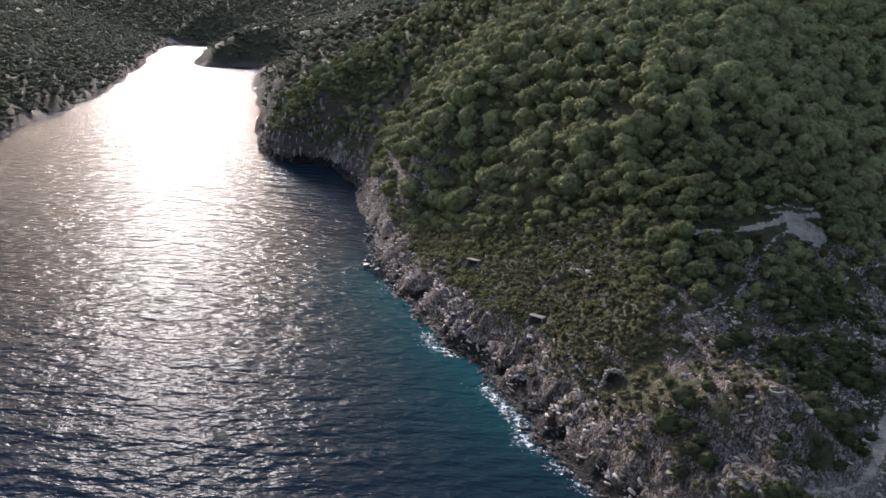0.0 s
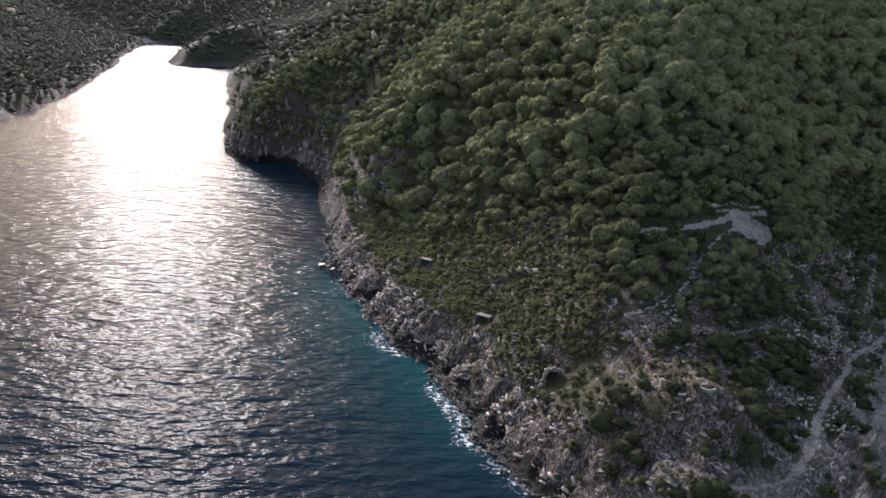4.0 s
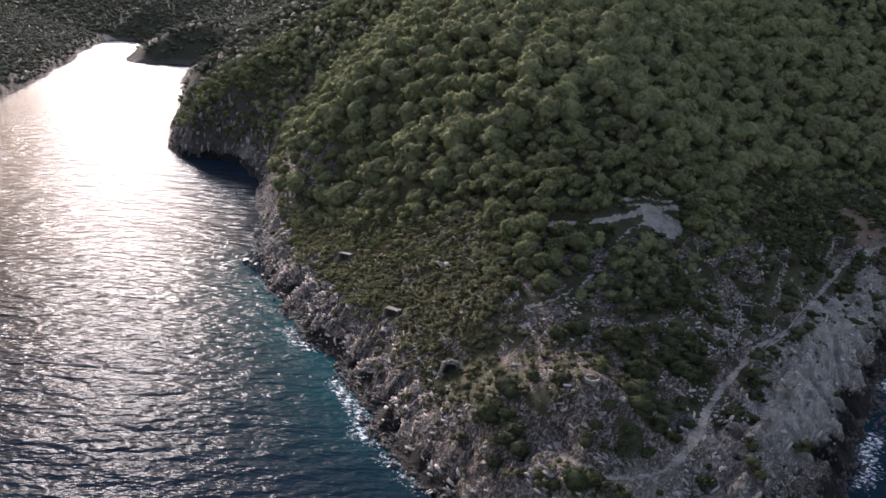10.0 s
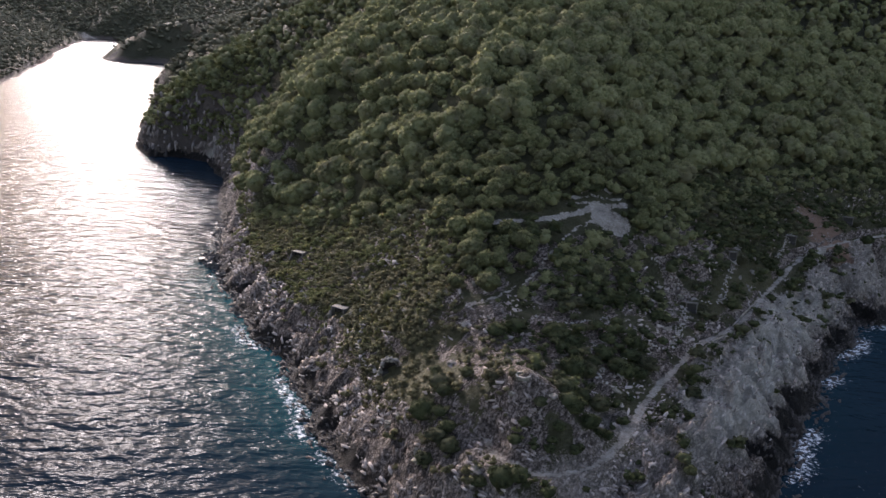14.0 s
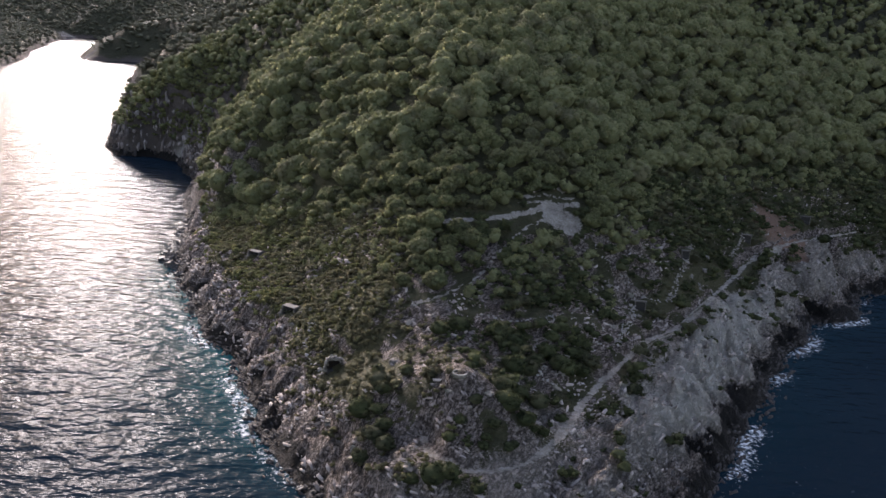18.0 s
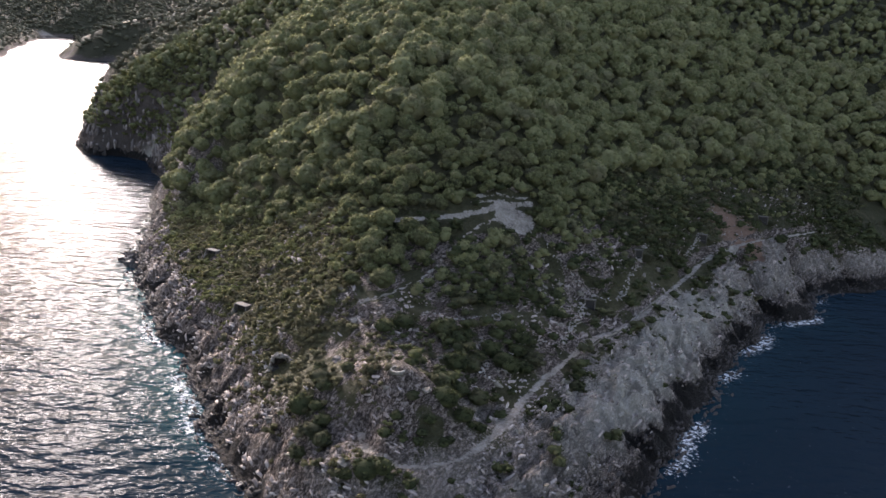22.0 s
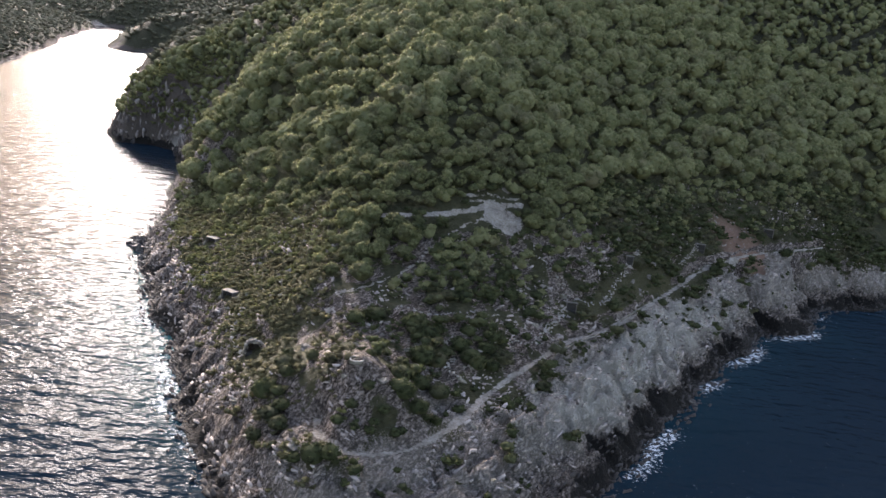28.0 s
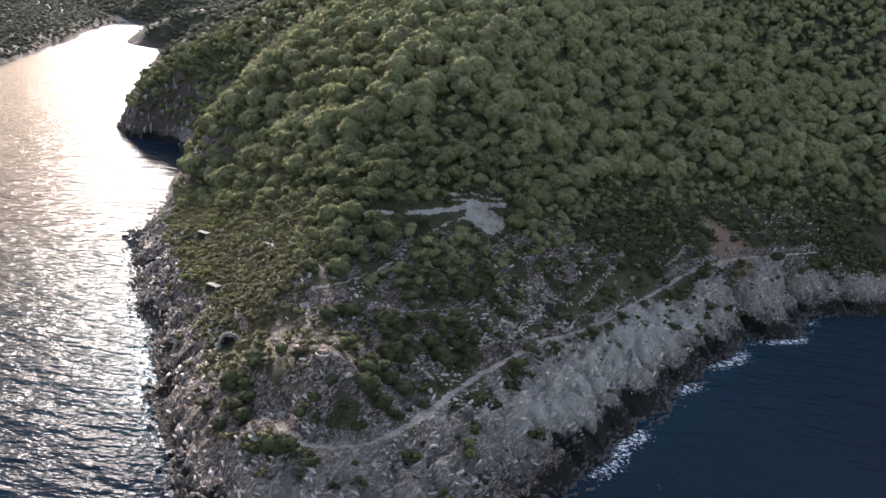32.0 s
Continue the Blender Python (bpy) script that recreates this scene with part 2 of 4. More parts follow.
def relief(x, y, fine=True):
    """Height of the ground, with its distance from the shore and its share of bare rock."""
    x, y = np.ravel(np.asarray(x, float)), np.ravel(np.asarray(y, float))
    d = shore_distance(x, y)
    g = np.maximum(base_height(x, y), 0.3)
    near = (x > -170) & (x < 330) & (y < 640)
    # the rock rises steeply out of the sea, then eases
    lift = np.where(near, np.where((x < -60) & (y > 430), 6.0, 3.4), 8.0)
    # the far land climbs gently from its shore
    cape = (x > -530) & (x < -380) & (y > 1250) & (y < 1600)
    g = np.where((x < -240) | (y > 720), np.minimum(g, np.where(cape, 16 + 0.5 * np.maximum(d, 0), 9 + 0.27 * np.maximum(d, 0))), g)
    # buttresses on the western point
    stack = step01(-x, 50, 75) * step01(y, 425, 450) * (1 - step01(y, 545, 600))
    d2 = d + stack * 9.0 * (ridge(x, y, 15, 3, 23) - 0.66) * step01(d, 0, 3)
    h = np.maximum(g, 0) * step01(d2, -1, 14) + lift * step01(d, 0.0, 5.0) * (1 - step01(d, 6, 26))
    edge = np.where((x < 80) & (y > 120), 2.2 * step01(y, 125, 150) + 1.8 * step01(y, 185, 215), 0)
    rock = np.clip(1 - step01(h + edge + 9 * (fbm(x, y, 16, 3, 5) - 0.5), 9, 16), 0, 1)
    rock = np.where((x > 95) & (y < 300), np.maximum(rock, 1 - step01(d + 8 * (fbm(x, y, 9, 3, 8) - 0.5), 15, 21)), rock)
    point = step01(-x, 50, 75) * step01(y, 425, 450) * (1 - step01(y, 545, 600)) * (1 - step01(h, 34, 44))
    rock = np.maximum(rock, 0.9 * point)
    rough = (1 + 1.3 * point) * np.where(near, 0.28 + 0.85 * rock, 1.2) * step01(d, 0.5, 5)
    # beds of rock that dip along the cliff, broken by joints
    dip, strike = 0.8 * x + 0.6 * y, 0.8 * y - 0.6 * x
    wx, wy = dip + 2.5 * fbm(x, y, 5, 2, 15), strike + 2.5 * fbm(x, y, 5, 2, 16)
    big_block, big_edge = cells(wx, 0.5 * wy, 4.6, 1)
    block_h, block_edge = cells(wx, 0.6 * wy, 2.1, 2)
    crags = (ridge(x, y, 14, 2, 11) - 0.6) * 1.6 + (big_block - 0.5) * 1.9 + (block_h - 0.5) * 1.1 - 0.7 * (1 - big_edge) - 0.45 * (1 - block_edge)
    beds = ridge(0.86 * x - 0.51 * y + 2.0 * fbm(x, y, 7, 2, 27), 0.2 * (0.51 * x + 0.86 * y), 3.6, 3, 28)
    bumps = crags + (fbm(x, y, 26, 3, 31) - 0.5) * 3.0 + np.where((x > 88) & (y < 330), 3.2 * (beds - 0.62), 0)
    rd, at = line_distance(x, y, ROAD_LINE)
    flat = 1 - step01(rd, 1.0, 3.0)
    for line, wide in ((TRACK_LINE, 0.8), (TRACK_TOP, 1.0), (TRACK_WEST, 0.7), (TRACK_LOW, 0.6)):
        td, _ = line_distance(x, y, line)
        flat = np.maximum(flat, 0.9 * (1 - step01(td, wide, wide + 2.0)))
    clear = 1 - step01(np.hypot((x - CLEARING.x) / 1.25, y - CLEARING.y), 5.0, 8.0)
    bumps = bumps + point * 4.0 * (ridge(x, y, 17, 3, 23) - 0.62)
    bumps *= (1 - flat) * (1 - 0.9 * clear)
    h = h + bumps * rough
    on_road = 1 - step01(rd, 0.9, 2.4)
    h = h * (1 - on_road) + ROAD_LINE[at, 2] * on_road
    for gx, gy, tx_, ty_, deep, wide in GULLIES:
        t = np.clip(((x - gx) * (tx_ - gx) + (y - gy) * (ty_ - gy)) / ((tx_ - gx) ** 2 + (ty_ - gy) ** 2), 0, 1)
        off = np.hypot(x - gx - t * (tx_ - gx), y - gy - t * (ty_ - gy)) + 1.6 * (fbm(x, y, 4, 2, 77) - 0.5)
        h = h - deep * (1 - 0.65 * t) * (1 - step01(off, 0.3, wide))
    sea = np.maximum(-9.0, -0.6 + 0.5 * d)
    h = np.where(d < 0, sea, np.maximum(h, np.minimum(-0.6 + 0.8 * d, 0.8)))
    return h, d, rock


def axis(parts):
    out = []
    for a, b, s in parts:
        out += list(np.arange(a, b, s))
    return np.array(out + [parts[-1][1]], float)


GX = axis([(-4600, -1000, 300), (-1000, -260, 20), (-260, -150, 6), (-150, -60, 2.0), (-60, -10, 1.6), (-10, 160, 0.85), (160, 240, 1.0), (240, 420, 5), (420, 1000, 30), (1000, 4600, 300)])
GY = axis([(-300, 90, 30), (90, 115, 5), (115, 262, 0.85), (262, 330, 1.15), (330, 440, 2.6), (440, 545, 1.8), (545, 720, 7), (720, 2200, 22), (2200, 4900, 150)])
MX, MY = np.meshgrid(GX, GY)
HZ, SHORE_D, ROCKY = (a.reshape(MX.shape) for a in relief(MX, MY))


def ground(x, y):
    """Height of the ground mesh at a place."""
    i = np.clip(np.searchsorted(GX, x) - 1, 0, len(GX) - 2)
    j = np.clip(np.searchsorted(GY, y) - 1, 0, len(GY) - 2)
    u, v = (x - GX[i]) / (GX[i + 1] - GX[i]), (y - GY[j]) / (GY[j + 1] - GY[j])
    return (HZ[j, i] * (1 - u) + HZ[j, i + 1] * u) * (1 - v) + (HZ[j + 1, i] * (1 - u) + HZ[j + 1, i + 1] * u) * v


def field(name_of, x, y):
    i = np.clip(np.searchsorted(GX, x) - 1, 0, len(GX) - 2)
    j = np.clip(np.searchsorted(GY, y) - 1, 0, len(GY) - 2)
    return name_of[j, i]


# ---------------- materials ----------------
def material(name):
    m = bpy.data.materials.new(name)
    m.use_nodes = True
    nt = m.node_tree
    return m, nt, nt.nodes["Principled BSDF"]


def node(nt, kind, **values):
    n = nt.nodes.new(kind)
    for k, v in values.items():
        if k in n.inputs:
            n.inputs[k].default_value = v
    return n


def noise_node(nt, scale, detail=6.0, rough=0.6, coord=None):
    n = node(nt, "ShaderNodeTexNoise", Scale=scale, Detail=detail, Roughness=rough)
    if coord is not None:
        nt.links.new(coord, n.inputs["Vector"])
    return n.outputs["Fac"]


def ramp(nt, fac, stops):
    r = nt.nodes.new("ShaderNodeValToRGB")
    while len(r.color_ramp.elements) < len(stops):
        r.color_ramp.elements.new(0.5)
    for e, (p, c) in zip(r.color_ramp.elements, stops):
        e.position = p
        e.color = (*c, 1) if len(c) == 3 else c
    nt.links.new(fac, r.inputs[0])
    return r.outputs[0]


def mix(nt, fac, a, b, mode="MIX"):
    n = nt.nodes.new("ShaderNodeMix")
    n.data_type, n.blend_type = "RGBA", mode
    for sock, v in ((n.inputs[0], fac), (n.inputs[6], a), (n.inputs[7], b)):
        if isinstance(v, (int, float)):
            sock.default_value = v
        elif isinstance(v, tuple):
            sock.default_value = (*v, 1)
        else:
            nt.links.new(v, sock)
    return n.outputs[2]


def calc(nt, op, a, b=0.0, clamp=False):
    n = nt.nodes.new("ShaderNodeMath")
    n.operation, n.use_clamp = op, clamp
    for sock, v in zip(n.inputs, (a, b)):
        if isinstance(v, (int, float)):
            sock.default_value = v
        else:
            nt.links.new(v, sock)
    return n.outputs[0]


def bump(nt, bsdf, height, strength=0.5, distance=0.1):
    b = node(nt, "ShaderNodeBump", Strength=strength, Distance=distance)
    nt.links.new(height, b.inputs["Height"])
    nt.links.new(b.outputs[0], bsdf.inputs["Normal"])


def attribute(nt, name):
    a = nt.nodes.new("ShaderNodeAttribute")
    a.attribute_name = name
    return a.outputs["Fac"]


def position(nt):
    return nt.nodes.new("ShaderNodeNewGeometry").outputs["Position"]


def make_ground_material():
    m, nt, bsdf = material("headland_ground")
    pos = position(nt)
    fine, mid, big = noise_node(nt, 1.9, 9, 0.75, pos), noise_node(nt, 0.33, 6, 0.6, pos), noise_node(nt, 0.06, 4, 0.5, pos)
    strike = nt.nodes.new("ShaderNodeMapping")
    strike.inputs["Rotation"].default_value = (0, 0, radians(-59))
    nt.links.new(pos, strike.inputs["Vector"])
    along = nt.nodes.new("ShaderNodeMapping")
    along.inputs["Scale"].default_value = (0.42, 1.25, 0.9)
    nt.links.new(strike.outputs[0], along.inputs["Vector"])
    joint = calc(nt, "ABSOLUTE", calc(nt, "SUBTRACT", noise_node(nt, 0.9, 5, 0.6, along.outputs[0]), 0.5))
    crack = ramp(nt, joint, [(0.0, (0.1, 0.09, 0.085)), (0.03, (0.55, 0.54, 0.53)), (0.09, (1, 1, 1))])
    stone = ramp(nt, fine, [(0.34, (0.07, 0.056, 0.049)), (0.5, (0.3, 0.246, 0.216)), (0.65, (0.62, 0.535, 0.48))])
    stone = mix(nt, calc(nt, "MULTIPLY", mid, 0.5), stone, (0.15, 0.125, 0.1))
    stone = mix(nt, 0.92, stone, crack, "MULTIPLY")
    chips = nt.nodes.new("ShaderNodeTexVoronoi")
    chips.inputs["Scale"].default_value = 1.3
    nt.links.new(node_color(nt, 0.9, along.outputs[0]), chips.inputs["Vector"])
    shade = nt.nodes.new("ShaderNodeSeparateColor")
    nt.links.new(chips.outputs["Color"], shade.inputs[0])
    stone = mix(nt, 0.8, stone, ramp(nt, shade.outputs[0], [(0.0, (0.28, 0.26, 0.24)), (0.45, (0.9, 0.88, 0.86)), (1.0, (1.0, 1.0, 1.0))]), "MULTIPLY")
    blotch = ramp(nt, mid, [(0.3, (0.42, 0.42, 0.38)), (0.47, (0.8, 0.8, 0.78)), (0.6, (1, 1, 1))])
    pale = mix(nt, 0.55, mix(nt, 0.58, stone, (0.68, 0.645, 0.56)), blotch, "MULTIPLY")
    stone = mix(nt, attribute(nt, "pale"), stone, pale)
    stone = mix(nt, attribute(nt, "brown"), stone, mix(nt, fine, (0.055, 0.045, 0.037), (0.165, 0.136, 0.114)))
    soil = ramp(nt, mid, [(0.3, (0.04, 0.042, 0.019)), (0.55, (0.075, 0.073, 0.037)), (0.75, (0.13, 0.115, 0.072))])
    grass = ramp(nt, fine, [(0.3, (0.033, 0.034, 0.017)), (0.6, (0.078, 0.076, 0.037)), (0.8, (0.128, 0.115, 0.068))])
    soil = mix(nt, ramp(nt, big, [(0.4, (0, 0, 0)), (0.6, (1, 1, 1))]), soil, grass)
    soil = mix(nt, attribute(nt, "grass"), soil, mix(nt, 0.55, grass, (0.105, 0.098, 0.047)))
    soil = mix(nt, attribute(nt, "red"), soil, mix(nt, mid, (0.21, 0.12, 0.085), (0.3, 0.2, 0.15)))
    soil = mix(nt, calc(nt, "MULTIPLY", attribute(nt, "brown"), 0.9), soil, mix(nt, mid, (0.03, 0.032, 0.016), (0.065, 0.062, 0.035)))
    edge = calc(nt, "ADD", attribute(nt, "rock"), calc(nt, "MULTIPLY", calc(nt, "SUBTRACT", fine, 0.5), 1.6))
    col = mix(nt, ramp(nt, edge, [(0.4, (0, 0, 0)), (0.58, (1, 1, 1))]), soil, stone)
    gravel = ramp(nt, calc(nt, "ADD", calc(nt, "MULTIPLY", fine, 0.6), calc(nt, "MULTIPLY", mid, 0.45)), [(0.36, (0.17, 0.148, 0.122)), (0.5, (0.36, 0.322, 0.276)), (0.64, (0.56, 0.51, 0.45))])
    worn = calc(nt, "ADD", attribute(nt, "path"), calc(nt, "MULTIPLY", calc(nt, "MULTIPLY", calc(nt, "SUBTRACT", calc(nt, "ADD", fine, mid), 1.0), 1.25), calc(nt, "MULTIPLY", attribute(nt, "path"), 5.0, True)))
    col = mix(nt, ramp(nt, worn, [(0.4, (0, 0, 0)), (0.6, (1, 1, 1))]), col, gravel)
    wet = calc(nt, "ADD", attribute(nt, "wet"), calc(nt, "MULTIPLY", calc(nt, "SUBTRACT", mid, 0.5), 0.8))
    wetness = ramp(nt, wet, [(0.38, (0, 0, 0)), (0.52, (1, 1, 1))])
    col = mix(nt, wetness, col, mix(nt, fine, (0.006, 0.005, 0.0045), (0.022, 0.019, 0.016)))
    bsdf.inputs["Specular IOR Level"].default_value = 0.15
    nt.links.new(col, bsdf.inputs["Base Color"])
    nt.links.new(ramp(nt, wetness, [(0, (0.9, 0.9, 0.9)), (1, (0.8, 0.8, 0.8))]), bsdf.inputs["Roughness"])
    h = calc(nt, "ADD", calc(nt, "MULTIPLY", fine, 0.95), calc(nt, "MULTIPLY", crack, 0.7))
    h = calc(nt, "ADD", h, calc(nt, "MULTIPLY", mid, 0.8))
    bump(nt, bsdf, h, 1.0, 1.7)
    return m


def node_color(nt, scale, coord):
    n = node(nt, "ShaderNodeTexNoise", Scale=scale, Detail=3.0)
    nt.links.new(coord, n.inputs["Vector"])
    s = nt.nodes.new("ShaderNodeVectorMath")
    s.operation = "MULTIPLY_ADD"
    nt.links.new(n.outputs["Color"], s.inputs[0])
    s.inputs[1].default_value = (1.6, 1.6, 1.6)
    nt.links.new(coord, s.inputs[2])
    return s.outputs[0]


def waves(nt, pos, turn, across, along, detail):
    """One train of waves with crests about 1/across metres long and 1/along metres apart."""
    m = nt.nodes.new("ShaderNodeMapping")
    m.inputs["Rotation"].default_value = (0, 0, radians(turn))
    m.inputs["Scale"].default_value = (across, along, 1.0)
    nt.links.new(pos, m.inputs["Vector"])
    return noise_node(nt, 1.0, detail, 0.5, m.outputs[0])


def make_water_material():
    m, nt, bsdf = material("sea_water")
    pos = position(nt)
    h = calc(nt, "MULTIPLY", waves(nt, pos, 9, 0.045, 0.12, 2), 1.2)
    h = calc(nt, "ADD", h, calc(nt, "MULTIPLY", waves(nt, pos, -7, 0.15, 0.3, 3), 0.75))
    h = calc(nt, "ADD", h, calc(nt, "MULTIPLY", waves(nt, pos, 24, 0.5, 0.75, 3), 0.24))
    h = calc(nt, "ADD", h, calc(nt, "MULTIPLY", waves(nt, pos, -62, 0.2, 0.36, 2), 0.48))
    shoal = attribute(nt, "shoal")
    deep = mix(nt, noise_node(nt, 0.02, 3, 0.5, pos), (0.0046, 0.0108, 0.0175), (0.008, 0.0172, 0.0265))
    col = mix(nt, shoal, deep, (0.006, 0.05, 0.058))
    foam = calc(nt, "ADD", attribute(nt, "foam"), calc(nt, "MULTIPLY", calc(nt, "SUBTRACT", noise_node(nt, 0.8, 9, 0.75, pos), 0.5), 3.6))
    white = ramp(nt, foam, [(0.5, (0, 0, 0)), (1.05, (1, 1, 1))])
    col = mix(nt, white, col, (0.75, 0.78, 0.78))
    nt.links.new(col, bsdf.inputs["Base Color"])
    nt.links.new(calc(nt, "MAXIMUM", 0.18, calc(nt, "MULTIPLY", white, 0.8)), bsdf.inputs["Roughness"])
    bsdf.inputs["IOR"].default_value = 1.33
    bsdf.inputs["Specular IOR Level"].default_value = 0.0048
    bump(nt, bsdf, h, 1.0, 1.0)
    return m


def make_leaf_material(name, dark, mid_c, light):
    m, nt, bsdf = material(name)
    pos = position(nt)
    geo = nt.nodes.new("ShaderNodeNewGeometry")
    tint = attribute(nt, "tint")
    who = nt.nodes.new("ShaderNodeObjectInfo").outputs["Random"]
    v = calc(nt, "ADD", calc(nt, "MULTIPLY", geo.outputs["Random Per Island"], 0.35), calc(nt, "MULTIPLY", noise_node(nt, 1.3, 6, 0.7, pos), 0.5))
    v = calc(nt, "ADD", v, calc(nt, "MULTIPLY", calc(nt, "ADD", calc(nt, "MULTIPLY", tint, 0.6), calc(nt, "MULTIPLY", who, 0.4)), 0.42))
    col = ramp(nt, v, [(0.25, dark), (0.55, mid_c), (0.9, light)])
    dry = ramp(nt, noise_node(nt, 0.085, 3, 0.6, pos), [(0.5, (0, 0, 0)), (0.66, (0.55, 0.55, 0.55))])
    col = mix(nt, dry, col, mix(nt, v, dark, (0.2, 0.172, 0.115)))
    nt.links.new(col, bsdf.inputs["Base Color"])
    bsdf.inputs["Roughness"].default_value = 0.8
    bsdf.inputs["Specular IOR Level"].default_value = 0.06
    bump(nt, bsdf, noise_node(nt, 2.2, 6, 0.75, pos), 1.0, 0.7)
    tr = nt.nodes.new("ShaderNodeBsdfTranslucent")
    nt.links.new(col, tr.inputs["Color"])
    ms = nt.nodes.new("ShaderNodeMixShader")
    ms.inputs[0].default_value = 0.38
    out = nt.nodes["Material Output"]
    nt.links.new(bsdf.outputs[0], ms.inputs[1])
    nt.links.new(tr.outputs[0], ms.inputs[2])
    nt.links.new(ms.outputs[0], out.inputs["Surface"])
    return m


def make_plain(name, low, high, scale=2.0, rough=0.85, relief_m=0.03, stains=None):
    m, nt, bsdf = material(name)
    pos = position(nt)
    n, big = noise_node(nt, scale, 8, 0.65, pos), noise_node(nt, scale * 0.18, 4, 0.6, pos)
    col = mix(nt, n, low, high)
    if stains:
        col = mix(nt, ramp(nt, big, [(0.45, (0, 0, 0)), (0.62, (1, 1, 1))]), col, stains)
    nt.links.new(col, bsdf.inputs["Base Color"])
    bsdf.inputs["Roughness"].default_value = rough
    bump(nt, bsdf, n, 0.8, relief_m)
    return m


GROUND = make_ground_material()
WATER = make_water_material()
LEAF = make_leaf_material("oak_foliage", (0.044, 0.05, 0.024), (0.14, 0.15, 0.07), (0.25, 0.255, 0.125))
# Brownish grey-green leaves: the haze over the far woods is in this colour.
FAR_LEAF = make_leaf_material("haze_tinted_foliage", (0.045, 0.045, 0.028), (0.1, 0.1, 0.062), (0.16, 0.155, 0.105))
HEATH = make_leaf_material("heath", (0.04, 0.037, 0.02), (0.104, 0.1, 0.052), (0.19, 0.178, 0.1))
# Dark maquis green, deepened further for the shade on the eastern slope.
MAQUIS = make_leaf_material("shade_dark_maquis", (0.02, 0.025, 0.014), (0.054, 0.066, 0.031), (0.11, 0.122, 0.056))
SCRUB = make_leaf_material("scrub_foliage", (0.042, 0.046, 0.02), (0.112, 0.12, 0.048), (0.2, 0.2, 0.088))
BARK = make_plain("bark", (0.05, 0.04, 0.03), (0.13, 0.11, 0.09), 6)
CONCRETE = make_plain("weathered_concrete", (0.06, 0.053, 0.044), (0.15, 0.134, 0.114), 1.5, 0.9, 0.03, (0.06, 0.055, 0.042))
PALE_STONE = make_plain("pale_limestone", (0.18, 0.162, 0.14), (0.4, 0.368, 0.325), 1.6, 0.9, 0.08, (0.2, 0.18, 0.15))
STONE = make_plain("limestone", (0.14, 0.122, 0.104), (0.35, 0.318, 0.28), 1.4, 0.9, 0.08, (0.16, 0.14, 0.12))
WEATHERED = make_plain("lichened_stone", (0.085, 0.073, 0.06), (0.27, 0.238, 0.2), 1.6, 0.9, 0.1, (0.1, 0.092, 0.06))
DARK_STONE = make_plain("wet_sea_rock", (0.015, 0.013, 0.011), (0.07, 0.06, 0.05), 1.4, 0.6, 0.15)
def make_outcrop():
    """Broken limestone, each block with a shade of its own."""
    m, nt, bsdf = material("broken_limestone")
    pos = position(nt)
    n = noise_node(nt, 2.2, 8, 0.7, pos)
    own = nt.nodes.new("ShaderNodeNewGeometry").outputs["Random Per Island"]
    col = ramp(nt, calc(nt, "ADD", calc(nt, "MULTIPLY", own, 0.55), calc(nt, "MULTIPLY", n, 0.5)), [(0.2, (0.085, 0.068, 0.059)), (0.5, (0.24, 0.198, 0.173)), (0.85, (0.4, 0.345, 0.306))])
    col = mix(nt, attribute(nt, "tint"), col, (0.013, 0.011, 0.009))
    nt.links.new(col, bsdf.inputs["Base Color"])
    bsdf.inputs["Roughness"].default_value = 0.9
    bump(nt, bsdf, n, 1.0, 0.3)
    return m


OUTCROP = make_outcrop()
# Near-black base colour that stands for the shade inside the openings.
DARKNESS = make_plain("painted_inner_shade", (0.012, 0.011, 0.009), (0.035, 0.03, 0.025), 2, 0.95)


# ---------------- mesh helpers ----------------
def mesh_from(name, verts, faces, mat, values=None, smooth=False):
    """A mesh from arrays; all faces of one size. values: point attributes by name."""
    verts, faces = np.asarray(verts, np.float32), np.asarray(faces, np.int32)
    me = bpy.data.meshes.new(name)
    k = faces.shape[1]
    me.vertices.add(len(verts))
    me.vertices.foreach_set("co", verts.ravel())
    me.loops.add(faces.size)
    me.loops.foreach_set("vertex_index", faces.ravel())
    me.polygons.add(len(faces))
    me.polygons.foreach_set("loop_start", np.arange(0, faces.size, k, dtype=np.int32))
    if smooth:
        me.polygons.foreach_set("use_smooth", np.ones(len(faces), bool))
    for key, v in (values or {}).items():
        me.attributes.new(key, "FLOAT", "POINT").data.foreach_set("value", np.asarray(v, np.float32).ravel())
    me.materials.append(mat)
    me.update(calc_edges=True)
    return me


def part(name, bm, mat, parent, label=""):
    """Links a bmesh as one mesh object under a thing or a part."""
    me = bpy.data.meshes.new(name)
    bm.to_mesh(me)
    bm.free()
    me.materials.append(mat)
    ob = new(name, me)
    ob.parent = parent
    if label:
        tagged(ob, label)
    return ob


def empty(name, m, label, category, group=""):
    e = new(name)
    e.matrix_world = m
    return tagged(e, label, category, group)


def grid_faces(ny, nx):
    i = np.arange(ny * nx).reshape(ny, nx)
    return np.stack([i[:-1, :-1], i[:-1, 1:], i[1:, 1:], i[1:, :-1]], -1).reshape(-1, 4)


